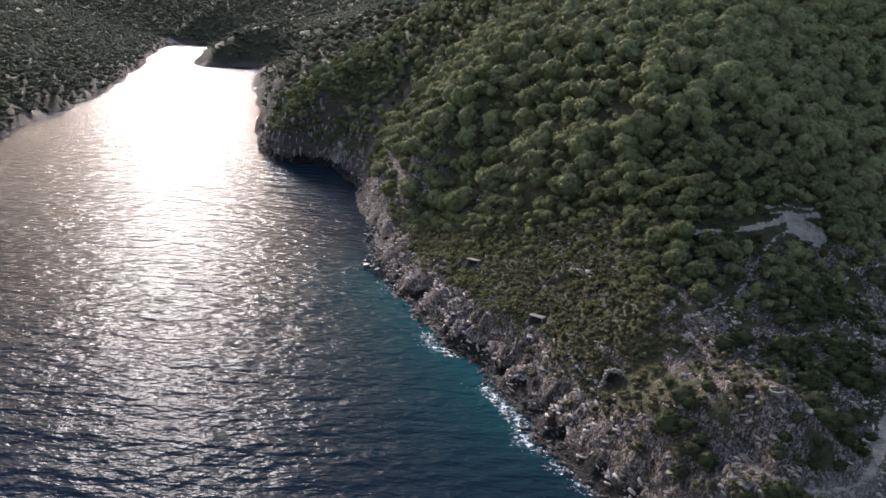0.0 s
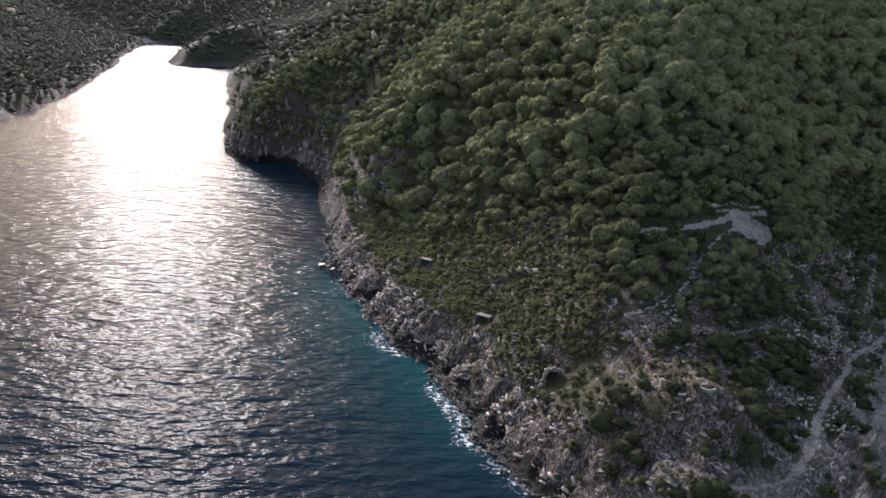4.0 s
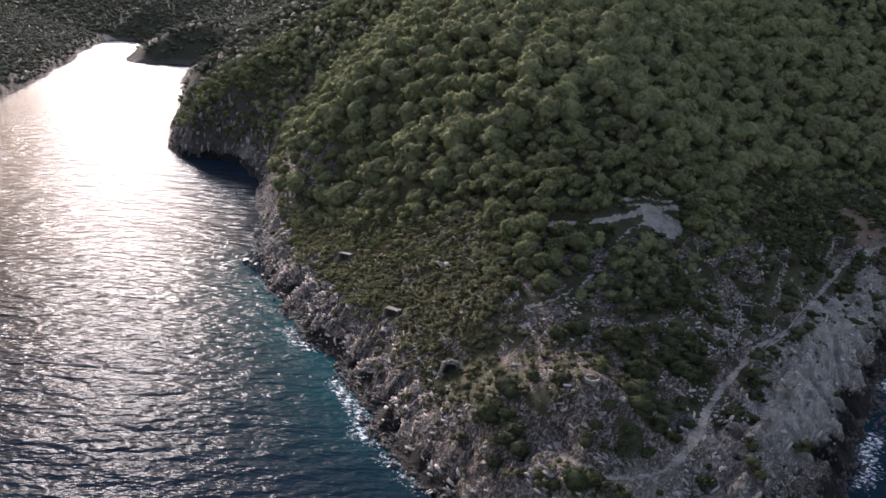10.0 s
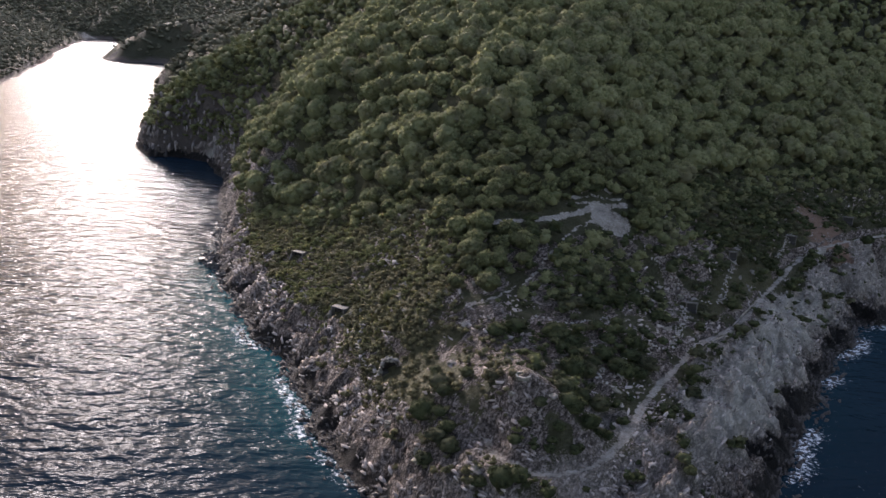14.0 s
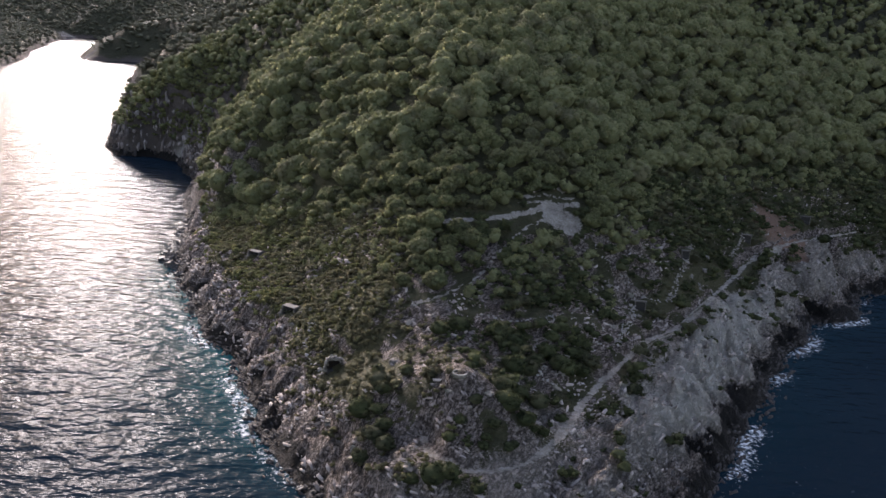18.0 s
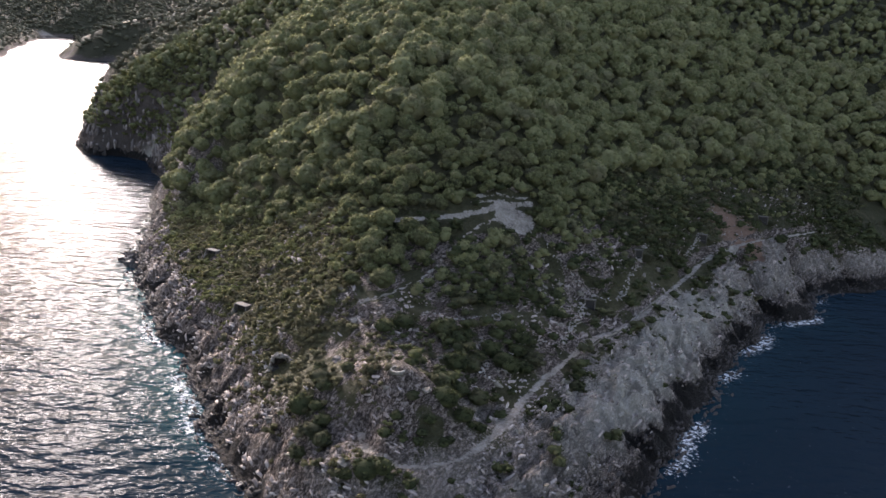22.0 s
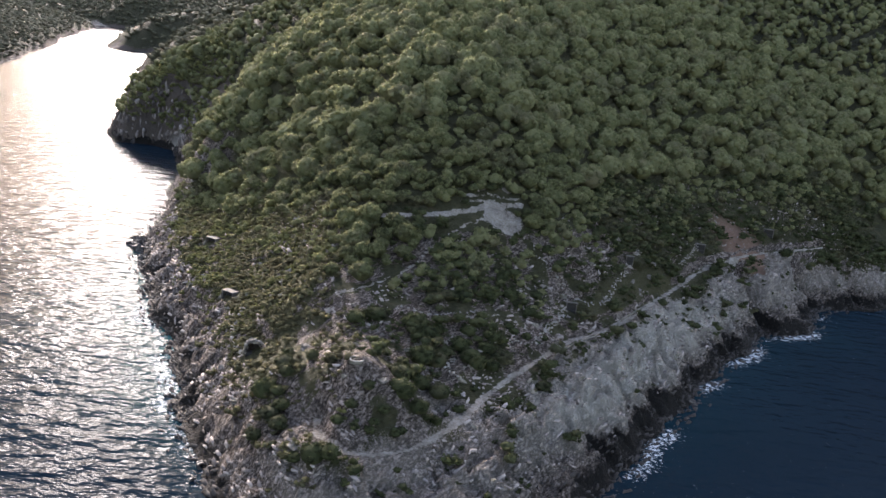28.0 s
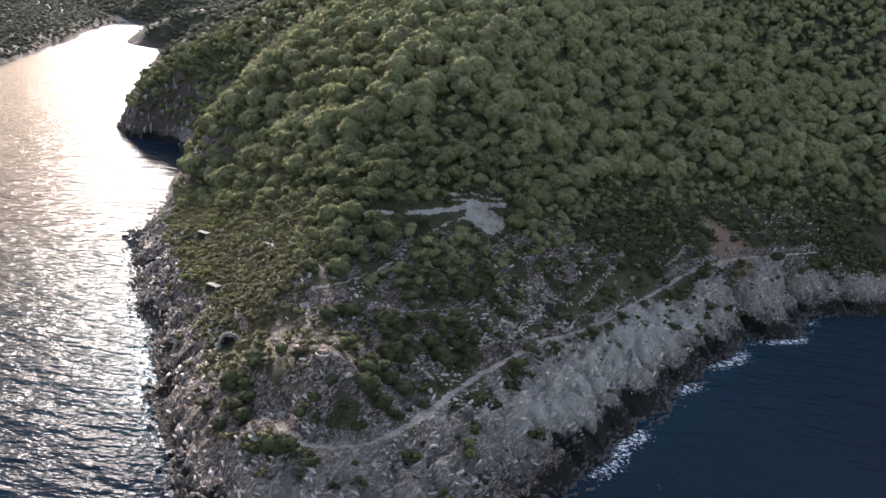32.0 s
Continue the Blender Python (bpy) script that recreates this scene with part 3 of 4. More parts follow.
# ---------------- ground and sea ----------------
def path_mask(x, y):
    out = np.zeros(np.shape(x))
    for line, wide in ((ROAD_LINE, 0.85), (TRACK_LINE, 0.6), (TRACK_TOP, 0.8), (TRACK_WEST, 0.4), (TRACK_LOW, 0.5), (TRAIL_EAST, 0.6)):
        d, _ = line_distance(x, y, line)
        w = wide * (0.7 + 0.7 * vnoise(x, y, 7, 4))
        out = np.maximum(out, 1 - step01(d, w * 0.6, w * 1.5))
    c = np.hypot((x - CLEARING.x) / 1.1, y - CLEARING.y) + 6.5 * (fbm(x, y, 5, 4, 14) - 0.5)
    # worn terraces behind the clearing
    for k, (ax, ay, bx, by) in enumerate(((92, 226, 107, 232), (95, 229.5, 106, 235), (90, 222.5, 101, 228))):
        t = np.clip(((x - ax) * (bx - ax) + (y - ay) * (by - ay)) / ((bx - ax) ** 2 + (by - ay) ** 2), 0, 1)
        off = np.hypot(x - ax - t * (bx - ax), y - ay - t * (by - ay)) + 1.6 * (fbm(x, y, 3, 3, 90 + k) - 0.5)
        out = np.maximum(out, 0.78 * (1 - step01(off, 0.15, 0.8)))
    return np.maximum(out * 0.85, 0.9 * (1 - step01(c, 3.6, 6.6)))


SLOPE = np.hypot(*np.gradient(HZ, GY, GX))
near_cells = (MX > -20) & (MX < 260) & (MY > 95) & (MY < 340)
PATHS = np.zeros(MX.shape)
PATHS[near_cells] = path_mask(MX[near_cells], MY[near_cells])
EASTERN = step01(MX - 0.55 * (MY - 130), 55, 80) * (MY < 340)
shelf_t = np.clip(((MX - 128) * 27 + (MY - 205) * 37) / (27 ** 2 + 37 ** 2), 0, 1)
SHELF = 1 - step01(np.hypot(MX - 127.5 - shelf_t * 25, MY - 207.5 - shelf_t * 36) + 3 * (fbm(MX, MY, 4, 3, 21) - 0.5), 2.2, 4.6)
gv = {
    "rock": (1 - SHELF) * np.maximum(np.maximum(ROCKY, step01(SLOPE, 0.9, 1.4) * (MY < 720) * (1 - step01(SHORE_D, 22, 34))), 0.66 * (HZ < 34) * (1 - step01(MY, 245, 290)) * step01(fbm(MX, MY, 5, 4, 40), np.where((MX > 60) & (MX < 150), 0.36, 0.56), np.where((MX > 60) & (MX < 150), 0.48, 0.7))),
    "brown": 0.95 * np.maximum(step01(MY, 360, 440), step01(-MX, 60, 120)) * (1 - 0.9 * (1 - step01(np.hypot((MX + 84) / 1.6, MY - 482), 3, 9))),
    "path": np.maximum(PATHS, (1 - step01(np.hypot((MX + 742) / 75, (MY - 1985) / 42), 0.6, 1.0)) * (SHORE_D > 1)),
    "wet": np.clip(1.1 - (HZ + 5.0 * (fbm(MX, MY, 8, 3, 9) - 0.5)) / np.where(EASTERN > 0.5, 6.5, 5.4), 0, 1) * (SHORE_D > -2),
    "pale": np.maximum(EASTERN * ROCKY * step01(HZ, 4, 9) * (0.35 + 0.65 * step01(MY, 140, 165)) * (1 - 0.55 * step01(MY, 235, 262)), 1 - step01(np.hypot((MX + 84) / 1.6, MY - 482), 4, 11)),
    "grass": np.maximum(SHELF, np.maximum((1 - step01(np.hypot((MX - 42) / 12, (MY - 180) / 24), 0.5, 1.0)) * step01(HZ, 9, 12), 0.85 * (1 - step01(MX + 0.12 * (MY - 200), 52, 64)) * step01(HZ, 8, 12))),
    "red": (1 - step01(np.hypot(MX - 190, (MY - 287) / 1.1) + 5 * (fbm(MX, MY, 6, 3, 37) - 0.5), 6, 17)) * (HZ > 11),
}
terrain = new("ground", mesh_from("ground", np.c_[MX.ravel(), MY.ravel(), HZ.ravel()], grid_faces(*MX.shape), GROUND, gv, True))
tagged(terrain, "steep limestone headland with bare cliffs, thin soil and a wooded back", "ground", kind="structure")

WX = axis([(-4600, -900, 400), (-900, -200, 40), (-200, 300, 2.5), (300, 1000, 50), (1000, 4600, 400)])
WY = axis([(-900, 90, 60), (90, 330, 2.5), (330, 620, 6), (620, 2200, 60), (2200, 4900, 300)])
SX, SY = np.meshgrid(WX, WY)
sd = shore_distance(SX, SY).reshape(SX.shape)
west_side = 1 - step01(SX - 0.5 * (SY - 130), 60, 90)
foam_at = step01(fbm(SX, SY, 22, 3, 51), 0.44, 0.62)
sv = {
    "shoal": np.clip(np.exp(sd / 16) * (0.25 + 0.75 * west_side) * step01(SY, 120, 190) * (1 - step01(SY, 250, 330)) * 0.9, 0, 1) * (sd < 3),
    "foam": np.clip((1 - np.abs(sd + 1.6) / 4.6), 0, 1) * (0.1 + 0.66 * foam_at) * (SX > -60) * (SY < 335),
}
sea = new("water", mesh_from("water", np.c_[SX.ravel(), SY.ravel(), np.zeros(SX.size)], grid_faces(*SX.shape), WATER, sv, True))
tagged(sea, "rippled dark blue sea glittering under a low sun, foam at the rocks", "sea", kind="structure")


# ---------------- trees ----------------
def lump(subdiv):
    bm = bmesh.new()
    bmesh.ops.create_icosphere(bm, subdivisions=subdiv, radius=1.0)
    v = np.array([p.co[:] for p in bm.verts])
    f = np.array([[q.index for q in p.verts] for p in bm.faces])
    bm.free()
    return v, f


LUMP1, LUMP2 = lump(1), lump(2)


def crown_arrays(seed, lobes, cards, lump_kind=LUMP2, flat=0.75, core=0.62, leaf=1.0):
    """A crown about 2 wide and 1.6 high over z = 0: many small boughs over a dome, rough with sprays of leaves."""
    r = np.random.default_rng(seed)
    vs, fs, n = [], [], 0
    dome = lobes > 8
    lean = r.uniform(-0.12, 0.12, 2)
    centres = [(np.array([0, 0, 0.5 if dome else 0.4]), 0.8 if dome else core)]
    for k in range(1, lobes):
        u = (k - 0.5) / (lobes - 1)
        a = k * 2.39996 + r.uniform(-0.3, 0.3)
        up = 1 - 1.05 * u
        out = math.sqrt(max(0, 1 - up * up)) * (r.uniform(0.68, 0.84) if dome else r.uniform(0.6, 0.78))
        s = r.uniform(0.17, 0.3) if dome else r.uniform(0.32, 0.58)
        rise = r.uniform(0.56, 0.66) if dome else r.uniform(0.5, 0.68)
        centres.append((np.array([math.cos(a) * out + lean[0] * up, math.sin(a) * out + lean[1] * up, 0.45 + up * rise]), s))
    for k, (c, s) in enumerate(centres):
        v, f = lump_kind if k == 0 or lobes < 8 else LUMP1
        wob = 1 + (0.3 if dome and k == 0 else 0.5) * (np.array([noise.noise(Vector(p * 2.6 + c * 5 + seed)) for p in v]))[:, None]
        vs.append(c + v * wob * s * np.array([1, 1, flat]))
        fs.append(f + n)
        n += len(v)
    for k in range(cards):
        c, s = centres[r.integers(len(centres))]
        q = r.normal(size=3)
        q[2] = abs(q[2]) * 0.9 - 0.2
        q /= np.linalg.norm(q)
        at = c + q * s * np.array([1, 1, flat]) * r.uniform(0.95, 1.2)
        u = np.cross(q, r.normal(size=3))
        u /= np.linalg.norm(u)
        w = np.cross(q + 0.9 * r.normal(size=3), u)
        w /= np.linalg.norm(w)
        size = r.uniform(0.05, 0.11) * leaf
        vs.append(at + np.array([-u * size, w * size * 1.3 + q * 0.06, u * size]))
        fs.append(np.array([[0, 1, 2]]) + n)
        n += 3
    return np.vstack(vs), np.vstack(fs)


def trunk_arrays(seed, sides=6):
    """A tapered trunk with four limbs, one unit high."""
    r = np.random.default_rng(seed)
    vs, fs, n = [], [], 0
    limbs = [((0, 0, -0.25), (0.04, 0.03, 0.75), 0.085, 0.05)]
    for k in range(4):
        a = k * 1.57 + r.uniform(-0.4, 0.4)
        limbs.append(((0.02, 0.02, r.uniform(0.35, 0.6)), (math.cos(a) * 0.5, math.sin(a) * 0.5, r.uniform(0.85, 1.1)), 0.045, 0.015))
    for a, b, ra, rb in limbs:
        a, b = np.array(a), np.array(b)
        d = (b - a) / np.linalg.norm(b - a)
        u = np.cross(d, (0.3, 1, 0.2))
        u /= np.linalg.norm(u)
        w = np.cross(d, u)
        ang = np.arange(sides) * 2 * math.pi / sides
        ring = np.cos(ang)[:, None] * u + np.sin(ang)[:, None] * w
        vs.append(np.vstack([a + ring * ra, b + ring * rb]))
        for i in range(sides):
            j = (i + 1) % sides
            fs += [[n + i, n + j, n + sides + j], [n + i, n + sides + j, n + sides + i]]
        n += 2 * sides
    return np.vstack(vs), np.array(fs)


def spread(seed, spacing, x0, x1, y0, y1):
    """Places on a jittered lattice."""
    r = np.random.default_rng(seed)
    xs, ys = np.meshgrid(np.arange(x0, x1, spacing), np.arange(y0, y1, spacing))
    x = xs.ravel() + r.uniform(-0.45, 0.45, xs.size) * spacing
    y = ys.ravel() + r.uniform(-0.45, 0.45, xs.size) * spacing
    return x, y, r.random(x.size), r.random(x.size)


def clear_of_paths(x, y, gap, room=5.4):
    south = np.where(y < CLEARING.y, 0.62, 1.0)
    ok = np.hypot((x - CLEARING.x) / 1.15, (y - CLEARING.y) * south) > room + 0.7 * gap
    for line, wide in ((ROAD_LINE, 1.7), (TRACK_LINE, 0.9), (TRACK_TOP, 0.9), (TRACK_WEST, 0.8), (TRACK_LOW, 0.6)):
        ok &= line_distance(x, y, line)[0] > wide + gap
    return ok


WALLS = [([(112, 219), (113.5, 217), (118.4, 214.2), (121.4, 211.8), (120.1, 203.2), (117.9, 194.4), (115, 188.4), (112, 180)], 0.9, "winding tumbled wall of pale stones below the clearing", 1, 0.3, 0.3),
         ([(145, 246), (140, 233), (136, 224), (133.6, 217), (131.6, 212.6), (128, 210.4), (124, 210.5)], 1.0, "pale drystone wall up the bank above the road", 2, 0.3, 0.3),
         ([(170, 273), (165, 263), (160, 255)], 0.9, "pale drystone wall falling to the road", 3, 0.32, 0.3),
         ([(93, 172), (93.4, 165), (93, 159.7), (97.7, 158.3), (100.5, 157)], 0.6, "broken line of pale wall stones among dark bushes", 4, 0.34, 0.3),
         ([(81, 178), (88, 177.5), (94, 181.5), (102, 187.5)], 0.5, "low edging of pale stones beside a narrow track", 5, 0.4, 0.25),
         ([(96, 166), (100, 171), (103, 176), (108, 178)], 0.6, "short run of fallen wall stones between bushes", 6, 0.42, 0.3),
         ([(44, 193), (42, 184), (44, 176), (48, 168)], 0.7, "overgrown wall of pale stones on the grassy slope", 8, 0.45, 0.4)]
WALL_LINES = [smooth_line([(x, y, 0) for x, y in row[0]], 1.0) for row in WALLS[:5]]
BUILT = [(76, 143.2, 2.2), (34.5, 204, 3.4), (15.2, 251, 3.4), (122, 205, 3.2), (141, 237, 2.8), (169, 268.5, 3.4), (202, 304, 4.0), (50.2, 168.4, 3.6)]


def clear_of_built(x, y):
    ok = (field(SHELF, x, y) < 0.5) | (vnoise(x, y, 2.3, 8) > 0.72)
    for bx_, by_, radius in BUILT:
        ok &= np.hypot(x - bx_, y - by_ + 0.6) > radius
    for line in WALL_LINES:
        ok &= line_distance(x, y + 1.0, line)[0] > 1.9
    return ok


def wooded(x, y, z):
    limit = np.clip(33 - 0.28 * (y - 262), 9, 40) + np.where(x > 90, -4 - 0.03 * (y - 220), 0)
    limit = np.where((x > 60) & (x < 125) & (y > 185) & (y < 232), np.where(x > 88, 33.5, np.where(x > 78, 29, 25)), limit)
    limit = np.where((x > 128) & (y < 350), 39, limit)
    limit = np.where((x < -45) & (y > 425), np.where(y > 470, 13, 18), limit)
    limit = np.where((x < 62) & (y > 215) & (y < 425), limit - 5, limit)
    return z + np.where(x < 66, 17, 8) * (fbm(x, y, 18, 3, 61) - 0.5) > limit


def joined(name, variants, x, y, z, size, turn, tint, mat, stretch=None):
    """Many copies of the variants as one mesh."""
    vs, fs, ts, n = [], [], [], 0
    for k in range(len(x)):
        v, f = variants[k % len(variants)]
        c, s = math.cos(turn[k]), math.sin(turn[k])
        up = size[k] * (stretch[k] if stretch is not None else 1)
        p = np.c_[(v[:, 0] * c - v[:, 1] * s) * size[k] + x[k], (v[:, 0] * s + v[:, 1] * c) * size[k] + y[k], v[:, 2] * up + z[k]]
        vs.append(p)
        fs.append(f + n)
        ts.append(np.full(len(v), tint[k]))
        n += len(v)
    return new(name, mesh_from(name, np.vstack(vs), np.vstack(fs), mat, {"tint": np.concatenate(ts)}))


TREE_NEAR = [crown_arrays(100 + k, 30, 420, LUMP2, 0.85) for k in range(6)]
TREE_MID = [crown_arrays(200 + k, 20, 220, LUMP2, 0.85) for k in range(8)]
TREE_FAR = [crown_arrays(300 + k, 3, 14, LUMP1, 0.8) for k in range(6)]
TRUNKS = [trunk_arrays(400 + k) for k in range(3)]

def tree_places(seed, spacing, *area):
    x, y, a, b = spread(seed, spacing, *area)
    z, d = ground(x, y), field(SHORE_D, x, y)
    open_track = (line_distance(x, y + 3.0, TRACK_LINE)[0] > 4.6) & (line_distance(x, y + 2.0, TRACK_TOP)[0] > 3.6)
    ok = open_track & (d > np.where(y > 430, 3.0, 7)) & wooded(x, y, z) & clear_of_paths(x, y, 1.5) & (a > 0.05) & clear_of_built(x, y)
    return x[ok], y[ok], z[ok], a[ok], b[ok]


def near_zone(x, y):
    return (y < 256) & (x > 20) & (x < 190)


nx_, ny_, nz_, na, nb = (a for a in tree_places(19, 3.7, 20, 190, 180, 256))
tx, ty, tz, ta, tb = tree_places(11, 5.9, -150, 330, 180, 560)
outside = ~near_zone(tx, ty)
tx, ty, tz, ta, tb = (a[outside] for a in (tx, ty, tz, ta, tb))
protos = []
for k in range(6):
    e = empty("tree", pose(0, 0, -200), "low round evergreen oak with a dense dark green crown", "tree", "oaks round the clearing")
    v, f = TREE_NEAR[k]
    crown = new("crown", mesh_from("crown", v + (0, 0, 0.25), f, LEAF, {"tint": np.full(len(v), 0.16 * k)}))
    v, f = TRUNKS[k % 3]
    trunk = new("trunk", mesh_from("trunk", v * (1, 1, 0.9), f, BARK))
    crown.parent = trunk.parent = e
    protos.append(e)
used = 0
for x, y, z, a, b in zip(nx_, ny_, nz_, na, nb):
    s = 1.3 + 1.9 * b ** 1.4
    m = pose(x, y, z, 0, 0, a * 360) @ Matrix.Diagonal((s, s, s * (0.85 + 0.4 * a), 1))
    e = protos[used % 6]
    if used < 6:
        e.matrix_world = m
    else:
        c = copy_thing(e, Matrix.Identity(4))
        c.matrix_basis = m
    used += 1
far = ty > 440
mid = ~far
for chosen, variants, name, label in ((mid, TREE_MID, "woodland", "dense evergreen oak wood with rounded crowns on the hillside"),
                                      (far, TREE_FAR, "woodland", "dense evergreen oak wood high on the hill")):
    s = 2.3 + 2.5 * tb[chosen] ** 1.2
    ob = joined(name, variants, tx[chosen], ty[chosen], tz[chosen] + 0.2 * s, s, ta[chosen] * 6.28, tb[chosen], LEAF, 0.95 + 0.3 * ta[chosen])
    tagged(ob, label, "woodland", kind="stuff")
# far woods on the back of the hill and round the bay
fx, fy, fa, fb = spread(12, 9.4, -1200, 520, 470, 2400)
fz, fd = ground(fx, fy), field(SHORE_D, fx, fy)
keep = ((fx < -0.13 * fy + 90) | (fy < 640)) & ((fy < 1250) | (fx < -210)) & ((fy < 1250) | (fb > 0.5)) & ((fx < 400) | (fy > 480)) & (fx > -0.8 * fy - 140) & (fd > 1.5) & (fz > 1.5) & ~((np.hypot((fx + 742) / 75, (fy - 1985) / 42) < 1.0)) & ~((fx > -150) & (fx < 330) & (fy < 560)) & (fa > 0.05)
fx, fy, fz, fa, fb, fd = (a[keep] for a in (fx, fy, fz, fa, fb, fd))
s = (4.0 + 2.6 * fb + 0.8 * (fy > 1250)) * (0.6 + 0.4 * step01(fd, 6, 30))
DOTS = [crown_arrays(350 + k, 2, 10, LUMP1, 0.8) for k in range(6)]
for chosen, variants, label in ((fy < 800, TREE_FAR, "evergreen wood on the far side of the bay and the back of the hill"), (fy >= 800, DOTS, "distant evergreen wood round the bay, haze put into its leaf colour")):
    tagged(joined("far_woodland", variants, fx[chosen], fy[chosen], fz[chosen], s[chosen], fa[chosen] * 6.28, fb[chosen], FAR_LEAF, (0.6 + 0.3 * fa)[chosen]), label, "woodland", kind="stuff")

# undergrowth that closes the gaps between the crowns
UNDER = [crown_arrays(650 + k, 2, 22, LUMP1, 0.8, 0.6, 1.6) for k in range(8)]
ux, uy, ua, ub = spread(18, 4.3, -140, 250, 200, 440)
uz, ud = ground(ux, uy), field(SHORE_D, ux, uy)
keep = (ud > 5) & wooded(ux, uy, uz + 4) & (ua < 0.8) & clear_of_paths(ux, uy, 2.0) & clear_of_built(ux, uy)
ux, uy, uz, ua, ub = (a[keep] for a in (ux, uy, uz, ua, ub))
tagged(joined("undergrowth", UNDER, ux, uy, uz - 0.1, 1.5 + 1.3 * ub, ua * 19, 0.3 + 0.6 * ub, LEAF, 0.85 + 0.35 * ub), "grey-green bushes filling the gaps between the oaks", "scrub", kind="stuff")

# scrub on the lower slopes
BUSH = [crown_arrays(500 + k, 3, 38, LUMP1, 0.7, 0.47, 2.4) for k in range(10)]
bx, by, ba, bb = spread(13, 1.28, -60, 268, 118, 430)
bz, bd, br = ground(bx, by), field(SHORE_D, bx, by), field(ROCKY, bx, by)
thick = fbm(bx, by, 12, 3, 71)
keep = (bd > 5) & clear_of_built(bx, by) & clear_of_paths(bx, by, 0.7, 3.6) & (bz > 4) & (bz < 45) & (~wooded(bx, by, bz - 3) | ((bx > 60) & (bx < 130) & (by > 185) & (by < 242))) & (ba < np.where(br > 0.5, np.where(bx < 85, 0.16, 0.05), np.where((bz > 7) & (bx < 75), np.where((bx > 48) & (by < 172), 0.5, 0.97), np.where(bx > 132, 0.75, 0.36))) * step01(thick, np.where(bx < 60, 0.1, 0.3), np.where(bx < 60, 0.3, 0.52)))
bx, by, bz, ba, bb = (a[keep] for a in (bx, by, bz, ba, bb))
ra = np.random.default_rng(5).random(len(bx))
s = 0.42 + 0.85 * bb ** 2.5 + 0.25 * ra + 1.3 * (bx > 78) * bb ** 3
brown = (bx < 74) & ((by < 182 + 14 * (vnoise(bx, by, 9, 44) - 0.5)) | (bb * 0.5 + fbm(bx, by, 6, 3, 45) > 0.86))
# Bushes east of a ragged line take the shade-deepened green.
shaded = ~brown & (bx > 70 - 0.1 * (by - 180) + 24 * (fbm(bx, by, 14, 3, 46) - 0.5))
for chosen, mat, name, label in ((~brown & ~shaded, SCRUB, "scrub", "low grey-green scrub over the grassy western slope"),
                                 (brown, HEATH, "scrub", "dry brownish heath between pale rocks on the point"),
                                 (shaded, MAQUIS, "scrub", "low dark green maquis between the rocks, painted darker for eastern shade")):
    # A lower tint past x = 75 adds to the painted eastern shade.
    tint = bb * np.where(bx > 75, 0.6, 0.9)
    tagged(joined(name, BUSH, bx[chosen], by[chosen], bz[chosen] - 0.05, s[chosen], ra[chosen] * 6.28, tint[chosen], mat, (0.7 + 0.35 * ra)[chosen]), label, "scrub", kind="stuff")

# taller bushes where the scrub runs up into the wood
YOUNG = [crown_arrays(600 + k, 9, 90, LUMP1, 0.8, 0.55, 1.5) for k in range(6)]
yx, yy, ya, yb = spread(16, 2.6, -50, 262, 170, 430)
yz, yd = ground(yx, yy), field(SHORE_D, yx, yy)
high, low = wooded(yx, yy, yz), wooded(yx, yy, yz + 14)
lower = wooded(yx, yy, yz + 6)
keep = (yd > 7) & low & ~high & (ya < np.where(lower, 0.85, 0.5 * step01(fbm(yx, yy, 14, 3, 19), 0.3, 0.6))) & clear_of_built(yx, yy) & clear_of_paths(yx, yy, 0.8)
yx, yy, yz, ya, yb, lower = (a[keep] for a in (yx, yy, yz, ya, yb, lower))
tagged(joined("tall_scrub", YOUNG, yx, yy, yz - 0.1, (0.7 + 1.1 * yb) * np.where(lower, 1.15, 0.8), ya * 20, yb, LEAF, 0.85 + 0.3 * yb), "olive-green bushes and young oaks at the edge of the wood", "scrub", kind="stuff")

# thicket on the western point
px_, py_, pa, pb = spread(15, 2.0, -150, -55, 436, 560)
pz, pd = ground(px_, py_), field(SHORE_D, px_, py_)
keep = (pd > 2.5) & (pz > 6 + 14 * fbm(px_, py_, 20, 3, 33)) & (pa < 0.85) & (np.hypot((px_ + 84) / 1.6, py_ - 482) > 7)
px_, py_, pz, pa, pb = (a[keep] for a in (px_, py_, pz, pa, pb))
tagged(joined("thicket", BUSH, px_, py_, pz - 0.3, 1.2 + 1.4 * pb, pa * 6.28, pb * 0.5, SCRUB, 0.8 + 0.4 * pa), "dark thicket clinging to the steep western point", "scrub", kind="stuff")

# broken limestone on the cliffs and scattered through the scrub
def chunk(seed):
    """A slab of broken rock, flat sided and tilted."""
    r = np.random.default_rng(seed)
    v, f = LUMP1
    v = np.clip(v * 1.4, -0.75, 0.75) * r.uniform(0.7, 1.25, (len(v), 1)) * np.array([1.5, 0.45, 0.42])
    t = Euler((r.uniform(-0.7, 0.7), r.uniform(-0.6, 0.6), 0)).to_matrix()
    return v @ np.array(t).T, f


